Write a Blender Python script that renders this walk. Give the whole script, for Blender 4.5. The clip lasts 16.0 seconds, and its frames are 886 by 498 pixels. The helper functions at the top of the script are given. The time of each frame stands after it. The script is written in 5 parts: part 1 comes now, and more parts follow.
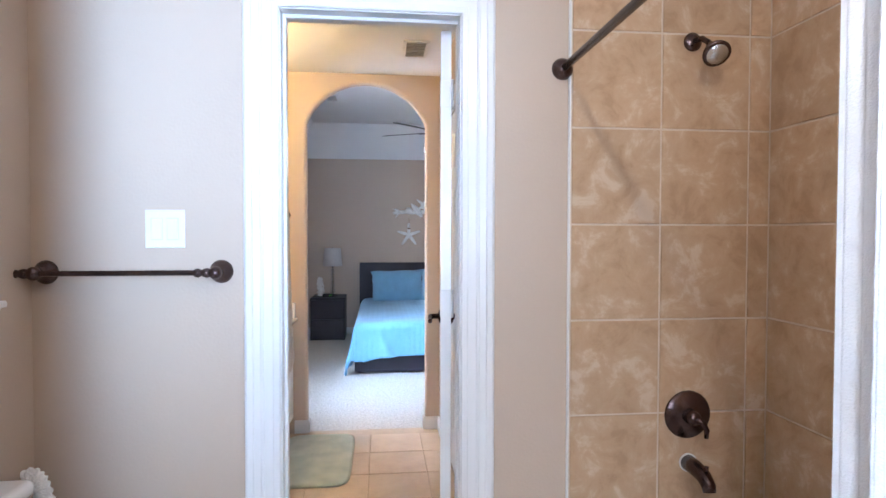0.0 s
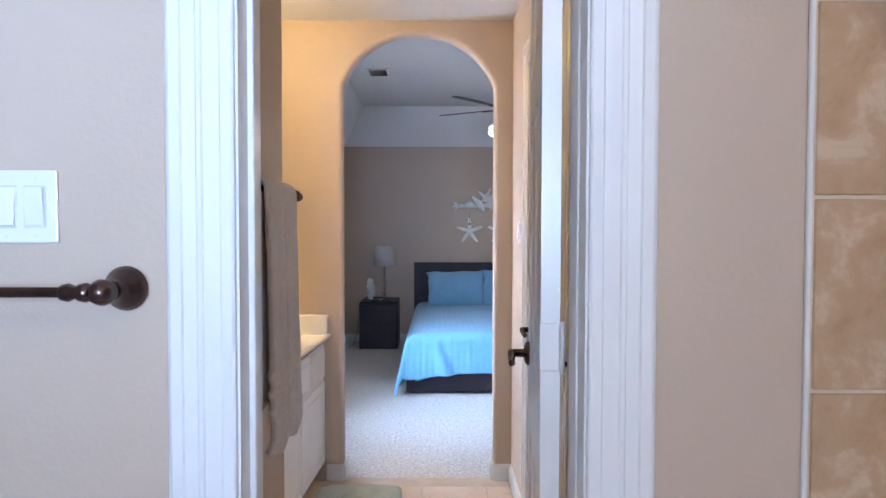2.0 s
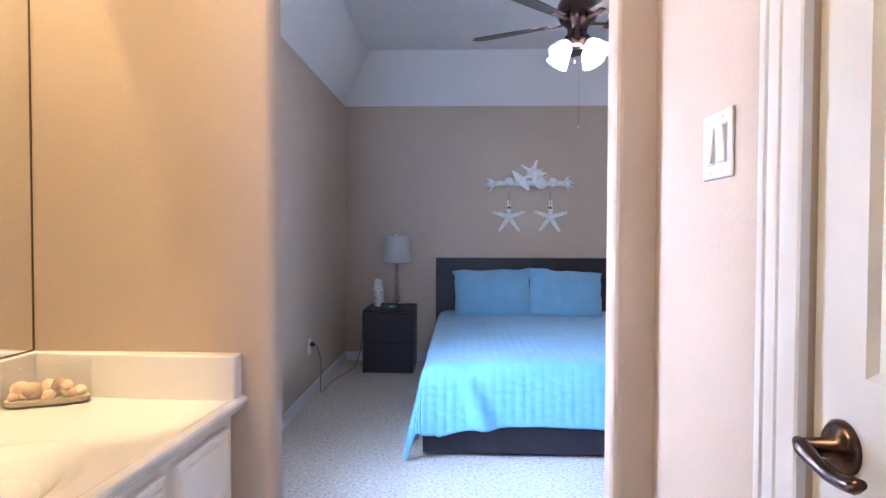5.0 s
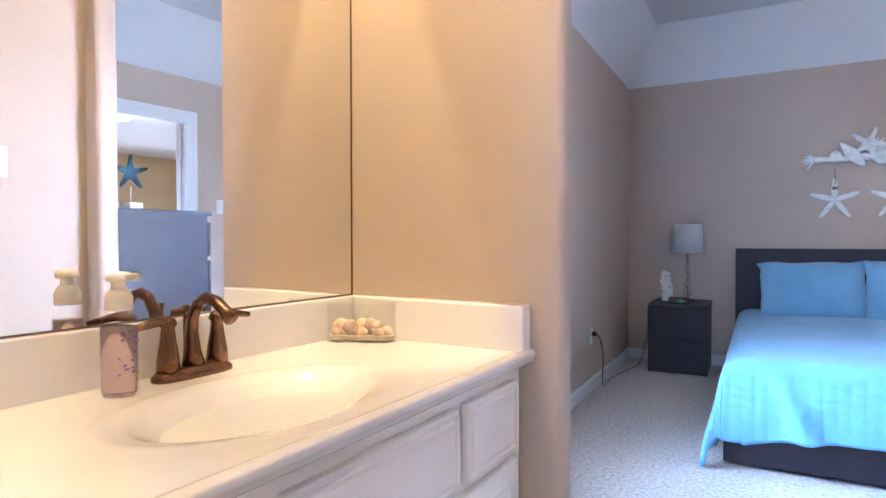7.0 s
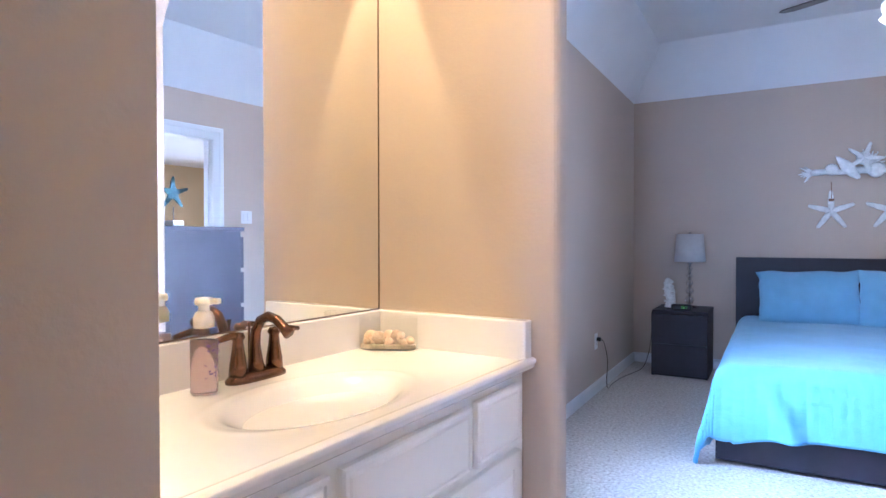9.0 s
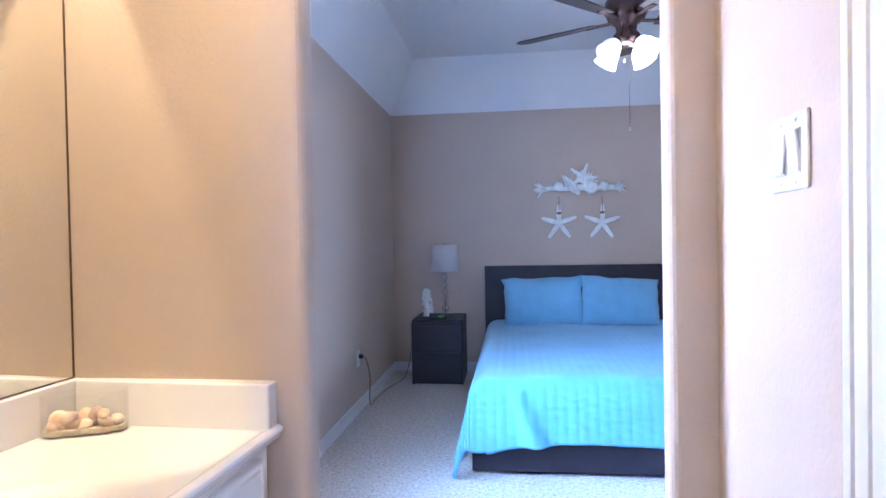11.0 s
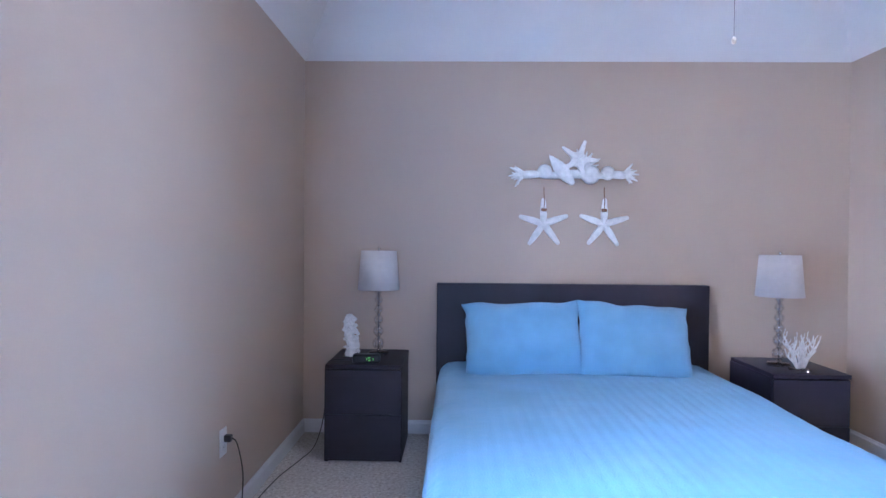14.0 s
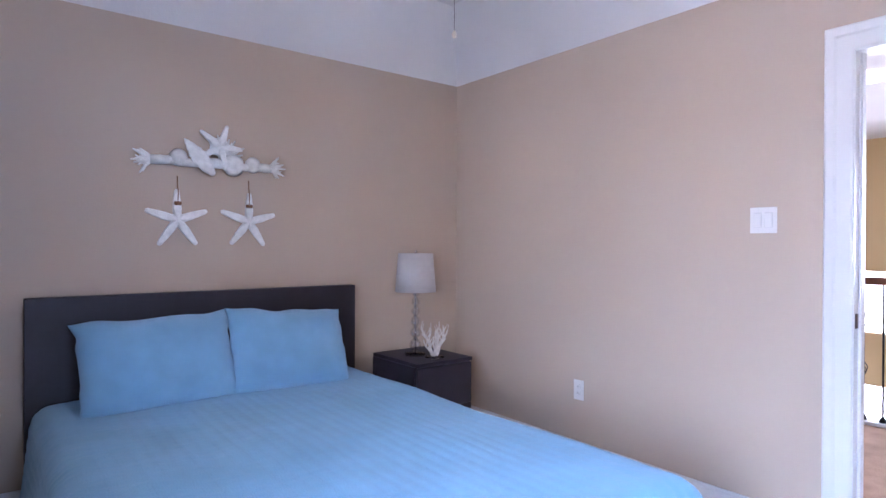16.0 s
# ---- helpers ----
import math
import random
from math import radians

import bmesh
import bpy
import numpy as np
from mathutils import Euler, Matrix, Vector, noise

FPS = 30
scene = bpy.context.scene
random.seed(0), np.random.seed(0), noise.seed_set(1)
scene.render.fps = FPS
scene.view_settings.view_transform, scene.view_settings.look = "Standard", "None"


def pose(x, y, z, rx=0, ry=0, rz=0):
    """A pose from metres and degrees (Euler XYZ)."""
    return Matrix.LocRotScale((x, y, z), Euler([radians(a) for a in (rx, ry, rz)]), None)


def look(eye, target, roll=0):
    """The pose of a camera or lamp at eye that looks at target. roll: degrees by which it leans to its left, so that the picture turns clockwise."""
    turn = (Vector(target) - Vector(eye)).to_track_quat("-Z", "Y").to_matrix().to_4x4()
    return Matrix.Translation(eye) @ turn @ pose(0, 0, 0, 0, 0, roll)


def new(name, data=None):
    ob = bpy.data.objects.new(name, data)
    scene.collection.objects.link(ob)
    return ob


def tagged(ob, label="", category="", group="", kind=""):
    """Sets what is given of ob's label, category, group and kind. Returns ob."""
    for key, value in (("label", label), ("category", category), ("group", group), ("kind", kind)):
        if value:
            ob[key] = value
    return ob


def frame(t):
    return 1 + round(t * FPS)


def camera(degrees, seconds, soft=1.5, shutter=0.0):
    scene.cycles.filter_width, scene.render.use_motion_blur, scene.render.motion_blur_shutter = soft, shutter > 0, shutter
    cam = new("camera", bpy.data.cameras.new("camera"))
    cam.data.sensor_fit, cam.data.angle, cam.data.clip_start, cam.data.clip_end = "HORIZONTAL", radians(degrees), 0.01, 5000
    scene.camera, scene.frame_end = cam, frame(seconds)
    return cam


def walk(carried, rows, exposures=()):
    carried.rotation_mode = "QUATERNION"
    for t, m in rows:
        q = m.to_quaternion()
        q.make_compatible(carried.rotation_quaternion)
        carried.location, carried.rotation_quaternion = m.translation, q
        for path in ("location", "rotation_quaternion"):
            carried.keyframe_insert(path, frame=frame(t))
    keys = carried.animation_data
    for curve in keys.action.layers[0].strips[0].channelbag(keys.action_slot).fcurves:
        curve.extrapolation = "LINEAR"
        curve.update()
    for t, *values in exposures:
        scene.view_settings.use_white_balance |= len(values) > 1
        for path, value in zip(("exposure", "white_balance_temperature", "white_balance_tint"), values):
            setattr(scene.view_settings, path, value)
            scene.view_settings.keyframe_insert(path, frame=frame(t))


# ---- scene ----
cam = camera(74.0, 16.0)
PATH = [
    (0, (0.044, -0.586, 1.379), (0.257, 1.401, 1.327), 0.1),
    (0.5, (0.045, -0.581, 1.336), (0.15, 1.416, 1.282), 0.1),
    (1, (0.072, -0.335, 1.332), (0.11, 1.664, 1.278), 0.1),
    (1.5, (0.076, -0.041, 1.33), (0.094, 1.958, 1.273), 0.1),
    (2, (0.06, 0.336, 1.353), (0.076, 2.335, 1.295), 0.1),
    (2.5, (0.109, 0.782, 1.367), (0.125, 2.781, 1.306), 0.3),
    (3, (0.084, 1.165, 1.354), (0.091, 3.164, 1.295), 0.0),
    (3.1, (0.08, 1.224, 1.354), (0.093, 3.223, 1.295), 0.5),
    (5.3, (-0.016, 2.113, 1.172), (-0.117, 4.11, 1.125), -0.1),
    (5.5, (-0.026, 2.132, 1.157), (-0.25, 4.119, 1.113), -0.2),
    (6, (-0.031, 2.167, 1.12), (-0.569, 4.093, 1.079), -0.2),
    (6.5, (-0.036, 2.161, 1.095), (-0.813, 4.003, 1.057), -0.2),
    (7, (-0.057, 2.161, 1.067), (-1.007, 3.92, 1.032), -0.1),
    (7.5, (-0.056, 2.141, 1.051), (-1.114, 3.838, 1.017), -0.1),
    (8, (-0.033, 2.11, 1.049), (-1.14, 3.775, 1.018), -0.2),
    (8.5, (0.007, 2.038, 1.082), (-1.094, 3.707, 1.052), -0.1),
    (9, (0.054, 1.935, 1.131), (-0.93, 3.676, 1.102), -0.1),
    (9.5, (0.076, 1.828, 1.151), (-0.69, 3.675, 1.122), -0.1),
    (10, (0.082, 1.789, 1.173), (-0.466, 3.713, 1.142), -0.2),
    (10.2, (0.076, 1.819, 1.188), (-0.392, 3.764, 1.154), -0.6),
    (12.5, (-0.114, 3.128, 1.267), (-0.206, 5.126, 1.239), 0.4),
    (13, (-0.151, 3.433, 1.277), (-0.242, 5.431, 1.253), 0.5),
    (13.5, (-0.156, 3.652, 1.287), (-0.256, 5.649, 1.256), 0.5),
    (14, (-0.122, 3.81, 1.236), (-0.163, 5.81, 1.214), 0.5),
    (14.5, (-0.062, 3.998, 1.251), (0.092, 5.992, 1.226), 0.4),
    (15, (-0.168, 4.12, 1.235), (0.376, 6.045, 1.22), 0.3),
    (15.5, (-0.36, 4.23, 1.231), (0.62, 5.973, 1.219), 0.3),
    (16, (-0.372, 4.239, 1.23), (0.859, 5.815, 1.218), 0.2),
]
EXPOSURES = [(0, 0.06, 5200, 13), (1, 0.06, 5150, 14), (2, -0.28, 5080, 15), (2.5, 0.0, 5000, 14), (3, 0.22, 5000, 16), (5.5, 0.06, 4900, 18), (6.5, 0.20, 4820, 18), (8, 0.24, 4620, 19), (9, 0.36, 4480, 18), (10, 0.30, 4520, 16), (12.5, 0.16, 4050, 23), (13, 0.13, 4050, 22), (13.5, 0.42, 4300, 22), (14, 0.58, 4600, 21), (14.5, 0.62, 4750, 22), (15.5, 0.38, 5000, 23), (16, 0.19, 5150, 26)]
walk(cam, [(t, look(eye, target, roll)) for t, eye, target, roll in PATH], EXPOSURES)


# ---- lights ----
world = bpy.data.worlds.new("world")
scene.world = world
world.use_nodes = True
wn = world.node_tree
sky = wn.nodes.new("ShaderNodeTexSky")
sky.sky_type, sky.sun_disc = "NISHITA", False
sky.sun_elevation, sky.sun_rotation = radians(50), radians(40)
wn.links.new(sky.outputs[0], wn.nodes["Background"].inputs[0])
wn.nodes["Background"].inputs[1].default_value = 0.12


def lamp(name, kind, m, power, colour, size=0.1, size_y=None, spot=None, spread=180):
    data = bpy.data.lights.new(name, kind)
    data.energy, data.color = power, colour
    if kind == "AREA":
        data.shape, data.size, data.size_y = "RECTANGLE", size, size_y or size
        data.spread = radians(spread)
    elif kind == "SUN":
        data.angle = radians(size)
    else:
        data.shadow_soft_size = size
    if spot:
        data.spot_size, data.spot_blend = radians(spot), 0.15
    ob = new(name, data)
    ob.matrix_world = m
    return ob


WARM, COOL = (1.0, 0.66, 0.235), (0.55, 0.76, 1.0)
lamp("sun", "SUN", look((6, 2, 8), (0, 3, 0)), 2.0, (1.0, 0.95, 0.88), 0.5)
lamp("bedroom_window_daylight", "AREA", look((-0.995, 4.255, 1.27), (1, 4.95, -0.15)), 17.5, COOL, 0.85, 1.3, spread=72)
lamp("fan_light", "POINT", pose(0.67, 5.54, 2.15), 11, (1.0, 0.82, 0.66), 0.10)
for y, power, wide in ((2.43, 26, 47), (2.86, 26, 47), (3.312, 85, 30)):
    lamp("vanity_spot", "SPOT", look((-0.972, y, 2.43), (-0.962, y, 0)), power, WARM, 0.010, spot=wide)
for k in range(2):
    lamp("vanity_bulb", "POINT", pose(-0.87, 2.46 + 0.28 * k, 2.30), 19, WARM, 0.05)
lamp("bath_ceiling_bulb", "POINT", pose(0.376, -0.42, 2.33), 39, (1.0, 0.80, 0.58), 0.022)
lamp("bath_window_daylight", "AREA", look((0.05, -1.86, 1.65), (-0.95, 1.2, 1.9)), 16, COOL, 0.65, 0.9, spread=54)
# Added fill through the doorway, to brighten the bedroom's west wall.
lamp("west_wall_fill", "AREA", look((7.5, 3.6, 1.55), (0, 5.1, 1.25)), 130, (0.78, 0.89, 1.0), 1.2, 1.2)
# Added fill that lifts the hall; no window or fixture stands here.
lamp("hall_fill", "AREA", look((4.9, 9.2, 2.0), (4.2, 5.2, 0.6)), 80, (1.0, 0.95, 0.9), 1.6, 1.6)


# ---- materials ----
def mat(name, colour, rough=0.6, metal=0.0, var=0.12, scale=3.0, fine=60.0, bump=0.1, bump_scale=None, second=None,
        emit=None, power=0.0, coat=0.0, sheen=0.0, piece=0.0, transmission=0.0, ior=1.45, alpha=1.0):
    m = bpy.data.materials.new(name)
    m.use_nodes = True
    t = m.node_tree
    b = t.nodes["Principled BSDF"]
    for key, value in (("Roughness", rough), ("Metallic", metal), ("Coat Weight", coat), ("Sheen Weight", sheen), ("Transmission Weight", transmission), ("IOR", ior), ("Alpha", alpha)):
        b.inputs[key].default_value = value
    geo = t.nodes.new("ShaderNodeTexCoord")
    n1, n2 = t.nodes.new("ShaderNodeTexNoise"), t.nodes.new("ShaderNodeTexNoise")
    for n, s, d in ((n1, scale, 5), (n2, fine, 3)):
        n.inputs["Scale"].default_value, n.inputs["Detail"].default_value = s, d
        t.links.new(geo.outputs["Object"], n.inputs["Vector"])
    ramp = t.nodes.new("ShaderNodeMix")
    ramp.data_type = "RGBA"
    lo = second or tuple(c * (1 - var) for c in colour)
    hi = tuple(min(1, c * (1 + var * 0.6)) for c in colour)
    ramp.inputs[6].default_value, ramp.inputs[7].default_value = (*lo, 1), (*hi, 1)
    mixed = t.nodes.new("ShaderNodeMath")
    mixed.operation = "MULTIPLY_ADD"
    mixed.inputs[1].default_value = 0.35
    t.links.new(n2.outputs[0], mixed.inputs[0])
    spread = t.nodes.new("ShaderNodeMapRange")
    spread.inputs[1].default_value, spread.inputs[2].default_value = 0.3, 0.7
    spread.inputs[3].default_value, spread.inputs[4].default_value = -0.1, 0.75
    t.links.new(n1.outputs[0], spread.inputs[0])
    t.links.new(spread.outputs[0], mixed.inputs[2])
    t.links.new(mixed.outputs[0], ramp.inputs[0])
    out = ramp.outputs[2]
    if piece:
        info, hsv, mr = t.nodes.new("ShaderNodeObjectInfo"), t.nodes.new("ShaderNodeHueSaturation"), t.nodes.new("ShaderNodeMapRange")
        mr.inputs[3].default_value, mr.inputs[4].default_value = 1 - piece, 1 + piece
        t.links.new(info.outputs["Random"], mr.inputs[0])
        t.links.new(mr.outputs[0], hsv.inputs["Value"])
        t.links.new(out, hsv.inputs["Color"])
        out = hsv.outputs[0]
        add = t.nodes.new("ShaderNodeVectorMath")
        add.operation = "MULTIPLY_ADD"
        add.inputs[1].default_value = (17, 11, 23)
        t.links.new(info.outputs["Random"], add.inputs[0])
        t.links.new(geo.outputs["Object"], add.inputs[2])
        for n in (n1, n2):
            t.links.new(add.outputs[0], n.inputs["Vector"])
    t.links.new(out, b.inputs["Base Color"])
    if bump:
        bn = t.nodes.new("ShaderNodeBump")
        bn.inputs["Strength"].default_value, bn.inputs["Distance"].default_value = bump, 0.01
        src = n2
        if bump_scale:
            src = t.nodes.new("ShaderNodeTexNoise")
            src.inputs["Scale"].default_value, src.inputs["Detail"].default_value = bump_scale, 3
            t.links.new(geo.outputs["Object"], src.inputs["Vector"])
        t.links.new(src.outputs[0], bn.inputs["Height"])
        t.links.new(bn.outputs[0], b.inputs["Normal"])
    if emit:
        b.inputs["Emission Color"].default_value, b.inputs["Emission Strength"].default_value = (*emit, 1), power
    return m


def layered(name, stops, scale, detail, distort, rough, bump, bump_scale, piece=0.0, sheen=0.0, low=0.3, high=0.7):
    """A surface whose colour follows one distorted noise through several stops, with its own relief."""
    m = mat(name, stops[0], rough, bump=0, sheen=sheen)
    t = m.node_tree
    b = t.nodes["Principled BSDF"]
    geo, n, ramp = t.nodes.new("ShaderNodeTexCoord"), t.nodes.new("ShaderNodeTexNoise"), t.nodes.new("ShaderNodeValToRGB")
    n.inputs["Scale"].default_value, n.inputs["Detail"].default_value, n.inputs["Distortion"].default_value, n.inputs["Roughness"].default_value = scale, detail, distort, 0.68
    while len(ramp.color_ramp.elements) < len(stops):
        ramp.color_ramp.elements.new(0.5)
    for k, c in enumerate(stops):
        e = ramp.color_ramp.elements[k]
        e.position, e.color = low + (high - low) * k / (len(stops) - 1), (*c, 1)
    vec, out = geo.outputs["Object"], ramp.outputs[0]
    if piece:
        info, add, hsv, mr = (t.nodes.new(k) for k in ("ShaderNodeObjectInfo", "ShaderNodeVectorMath", "ShaderNodeHueSaturation", "ShaderNodeMapRange"))
        add.operation, add.inputs[1].default_value = "MULTIPLY_ADD", (17, 11, 23)
        t.links.new(info.outputs["Random"], add.inputs[0])
        t.links.new(vec, add.inputs[2])
        vec = add.outputs[0]
        mr.inputs[3].default_value, mr.inputs[4].default_value = 1 - piece, 1 + piece
        t.links.new(info.outputs["Random"], mr.inputs[0])
        t.links.new(mr.outputs[0], hsv.inputs["Value"])
        t.links.new(ramp.outputs[0], hsv.inputs["Color"])
        out = hsv.outputs[0]
    t.links.new(vec, n.inputs["Vector"])
    t.links.new(n.outputs[0], ramp.inputs[0])
    t.links.new(out, b.inputs["Base Color"])
    fine_, bn = t.nodes.new("ShaderNodeTexNoise"), t.nodes.new("ShaderNodeBump")
    fine_.inputs["Scale"].default_value, fine_.inputs["Detail"].default_value = bump_scale, 3
    t.links.new(vec, fine_.inputs["Vector"])
    bn.inputs["Strength"].default_value, bn.inputs["Distance"].default_value = bump, 0.01
    t.links.new(fine_.outputs[0], bn.inputs["Height"])
    t.links.new(bn.outputs[0], b.inputs["Normal"])
    return m


def clear(name, tint, gloss=0.04, least=0.015, most=0.35):
    """Thin clear glass or plastic: seen through, with a glossy sheen at its edges."""
    m = bpy.data.materials.new(name)
    m.use_nodes = True
    t = m.node_tree
    t.nodes.remove(t.nodes["Principled BSDF"])
    tr, gl, fr, mx = (t.nodes.new(k) for k in ("ShaderNodeBsdfTransparent", "ShaderNodeBsdfGlossy", "ShaderNodeLayerWeight", "ShaderNodeMixShader"))
    tr.inputs[0].default_value, gl.inputs["Roughness"].default_value, fr.inputs[0].default_value = (*tint, 1), gloss, 0.2
    power, less = t.nodes.new("ShaderNodeMath"), t.nodes.new("ShaderNodeMath")
    power.operation, power.inputs[1].default_value = "POWER", 3.0
    less.operation, less.inputs[1].default_value, less.inputs[2].default_value = "MULTIPLY_ADD", most, least
    t.links.new(fr.outputs["Facing"], power.inputs[0])
    t.links.new(power.outputs[0], less.inputs[0])
    t.links.new(less.outputs[0], mx.inputs[0])
    t.links.new(tr.outputs[0], mx.inputs[1])
    t.links.new(gl.outputs[0], mx.inputs[2])
    t.links.new(mx.outputs[0], t.nodes["Material Output"].inputs[0])
    return m


PAINT = mat("tan_wall_paint", (0.47, 0.375, 0.288), 0.55, var=0.05, scale=1.2, fine=140, bump=0.09, bump_scale=95)
CEIL = mat("white_ceiling_paint", (0.74, 0.73, 0.72), 0.8, var=0.05, scale=1.5, fine=90, bump=0.25, bump_scale=110)
TRIM = mat("white_trim_paint", (0.69, 0.68, 0.665), 0.28, var=0.03, scale=4, fine=30, bump=0.03)
CARPET = layered("pale_carpet", [(0.36, 0.32, 0.275), (0.50, 0.46, 0.405), (0.61, 0.57, 0.515), (0.72, 0.69, 0.635)], 62, 6, 0.4, 1.0, 0.6, 150, low=0.34, high=0.64)
TILE = layered("travertine_tile", [(0.37, 0.235, 0.128), (0.43, 0.285, 0.163), (0.455, 0.312, 0.187), (0.54, 0.405, 0.275)], 9.5, 15, 0.45, 0.34, 0.06, 70, 0.08, low=0.37, high=0.64)
FTILE = layered("tan_floor_tile", [(0.52, 0.39, 0.28), (0.60, 0.47, 0.35), (0.66, 0.53, 0.41)], 7, 9, 0.3, 0.33, 0.05, 60, 0.05)
GROUT = mat("pale_grout", (0.60, 0.49, 0.37), 0.9, var=0.15, scale=12, fine=120, bump=0.3)
FGROUT = mat("tan_grout", (0.56, 0.44, 0.32), 0.9, var=0.15, scale=12, fine=120, bump=0.3)
ESPRESSO = mat("espresso_wood", (0.017, 0.012, 0.021), 0.5, var=0.35, scale=6, fine=70, bump=0.05)
QUILT = mat("blue_quilt_cotton", (0.175, 0.375, 0.57), 0.9, var=0.10, scale=5, fine=230, bump=0.28, bump_scale=150, sheen=0.2)
PILLOW = mat("blue_pillow_cotton", (0.19, 0.368, 0.55), 0.92, var=0.10, scale=8, fine=330, bump=0.4, bump_scale=380, sheen=0.25)
TOWEL = mat("grey_towel_terry", (0.56, 0.50, 0.475), 1.0, var=0.20, scale=110, fine=500, bump=0.5, bump_scale=620, sheen=0.6)
RUG = mat("sage_rug_pile", (0.54, 0.57, 0.49), 1.0, var=0.3, scale=9, fine=160, bump=1.0, bump_scale=150, second=(0.38, 0.45, 0.40), sheen=0.4)
BRONZE = mat("oil_rubbed_bronze", (0.10, 0.065, 0.058), 0.24, 0.85, var=0.4, scale=18, fine=80, bump=0.03)
FAUCET = mat("brushed_bronze", (0.15, 0.078, 0.045), 0.24, 0.9, var=0.25, scale=22, fine=90, bump=0.02)
STEEL = mat("steel", (0.62, 0.62, 0.62), 0.25, 1.0, var=0.1, bump=0)
MARBLE = mat("cultured_marble", (0.82, 0.795, 0.80), 0.16, var=0.05, scale=2.5, fine=14, bump=0.0, coat=0.3)
CABINET = mat("white_cabinet_paint", (0.85, 0.845, 0.84), 0.32, var=0.04, scale=5, fine=40, bump=0.04)
PORCELAIN = mat("white_porcelain", (0.82, 0.81, 0.79), 0.08, var=0.02, bump=0, coat=0.4)
PUMP = mat("milky_plastic", (0.90, 0.87, 0.84), 0.25, var=0.03, bump=0)
SLAT = mat("white_blind_slat", (0.92, 0.92, 0.92), 0.9, var=0.02, bump=0, transmission=0.65, ior=1.03)
PLATE = mat("white_plastic", (0.69, 0.68, 0.66), 0.3, var=0.02, bump=0)
# Grey for the rim round each rocker: the gap's shade put into colour.
SEAM_SHADE = mat("grey_seam_shade", (0.60, 0.60, 0.59), 0.5, var=0.05, bump=0)
SHADE = mat("white_shade_fabric", (0.54, 0.51, 0.49), 0.85, var=0.05, scale=30, fine=260, bump=0.3)
CRYSTAL = mat("clear_glass", (0.96, 0.97, 0.97), 0.02, var=0, bump=0, transmission=1.0, ior=1.5)
PANE = mat("window_glass", (1, 1, 1), 0.0, var=0, bump=0, transmission=1.0, ior=1.01)
CORAL = mat("white_coral", (0.80, 0.78, 0.74), 0.9, var=0.2, scale=40, fine=160, bump=0.8)
SHELL = mat("white_shell_resin", (0.82, 0.82, 0.80), 0.7, var=0.16, scale=30, fine=130, bump=0.5)
TWINE = mat("brown_twine", (0.24, 0.13, 0.07), 0.95, var=0.3, scale=60, fine=200, bump=0.5)
BLADE = mat("dark_fan_blade", (0.045, 0.032, 0.028), 0.4, var=0.4, scale=10, fine=60, bump=0.05)
BULB = mat("lit_frosted_glass", (0.9, 0.88, 0.82), 0.5, var=0, bump=0, emit=(1.0, 0.83, 0.62), power=6.0)
FROST = mat("frosted_glass", (0.9, 0.87, 0.8), 0.35, var=0.02, bump=0, emit=(1.0, 0.85, 0.66), power=0.7)
CURTAIN = mat("white_curtain_fabric", (0.90, 0.92, 0.95), 0.8, var=0.06, scale=30, fine=300, bump=0.25, bump_scale=320, transmission=0.25, ior=1.02)
BLACK = mat("black_plastic", (0.012, 0.012, 0.014), 0.3, var=0.2, bump=0)
VENTBACK = mat("shaded_duct_tone", (0.42, 0.39, 0.35), 0.8, var=0.2, bump=0)
GREEN = mat("lit_green_segments", (0.1, 0.9, 0.1), 0.4, var=0, bump=0, emit=(0.45, 1.0, 0.10), power=0.55)
SOAP = mat("pink_soap", (0.98, 0.78, 0.77), 0.10, var=0.05, bump=0, transmission=0.88, ior=1.33)
BALL = clear("polished_glass_ball", (0.92, 0.93, 0.95), 0.02, 0.22, 0.85)
DISH = clear("thin_clear_glass", (0.988, 0.988, 0.985), least=0.03)
INK = mat("purple_ink", (0.10, 0.05, 0.22), 0.5, var=0.1, bump=0)
SEASHELL = mat("natural_seashell", (0.80, 0.63, 0.48), 0.45, scale=35, fine=120, second=(0.60, 0.41, 0.28), bump=0.2, piece=0.25)
SAND = mat("pale_sand", (0.72, 0.62, 0.48), 1.0, var=0.3, scale=80, fine=400, bump=0.8)
TEAL = mat("teal_metal_star", (0.012, 0.045, 0.05), 0.5, 0.3, var=0.4, scale=30, fine=100, bump=0.4)
WOOD = mat("brown_handrail_wood", (0.16, 0.06, 0.025), 0.3, var=0.4, scale=12, fine=60, bump=0.05)
IRON = mat("black_iron", (0.02, 0.018, 0.017), 0.45, 0.6, var=0.3, bump=0.05)
HALLFLOOR = mat("tan_hall_carpet", (0.50, 0.34, 0.24), 1.0, var=0.25, scale=6, fine=150, bump=0.8)
HALLPAINT = mat("gold_hall_paint", (0.55, 0.40, 0.20), 0.6, var=0.06, scale=1.5, fine=100, bump=0.1)
MIRROR = mat("mirror_silver", (0.93, 0.94, 0.93), 0.0, 1.0, var=0, bump=0)
DARKEDGE = mat("dark_mirror_edge", (0.09, 0.05, 0.03), 0.5, var=0.3, scale=20, bump=0)
SKYGLOW = mat("bright_sky_backdrop", (1, 1, 1), 1.0, var=0, bump=0, emit=(0.88, 0.95, 1.0), power=36.0)
SOFTSKY = mat("hazy_sky_backdrop", (1, 1, 1), 1.0, var=0, bump=0, emit=(0.78, 0.91, 1.0), power=16.0)
HALLSKY = mat("pale_sky_backdrop", (1, 1, 1), 1.0, var=0, bump=0, emit=(0.92, 0.96, 1.0), power=7.0)


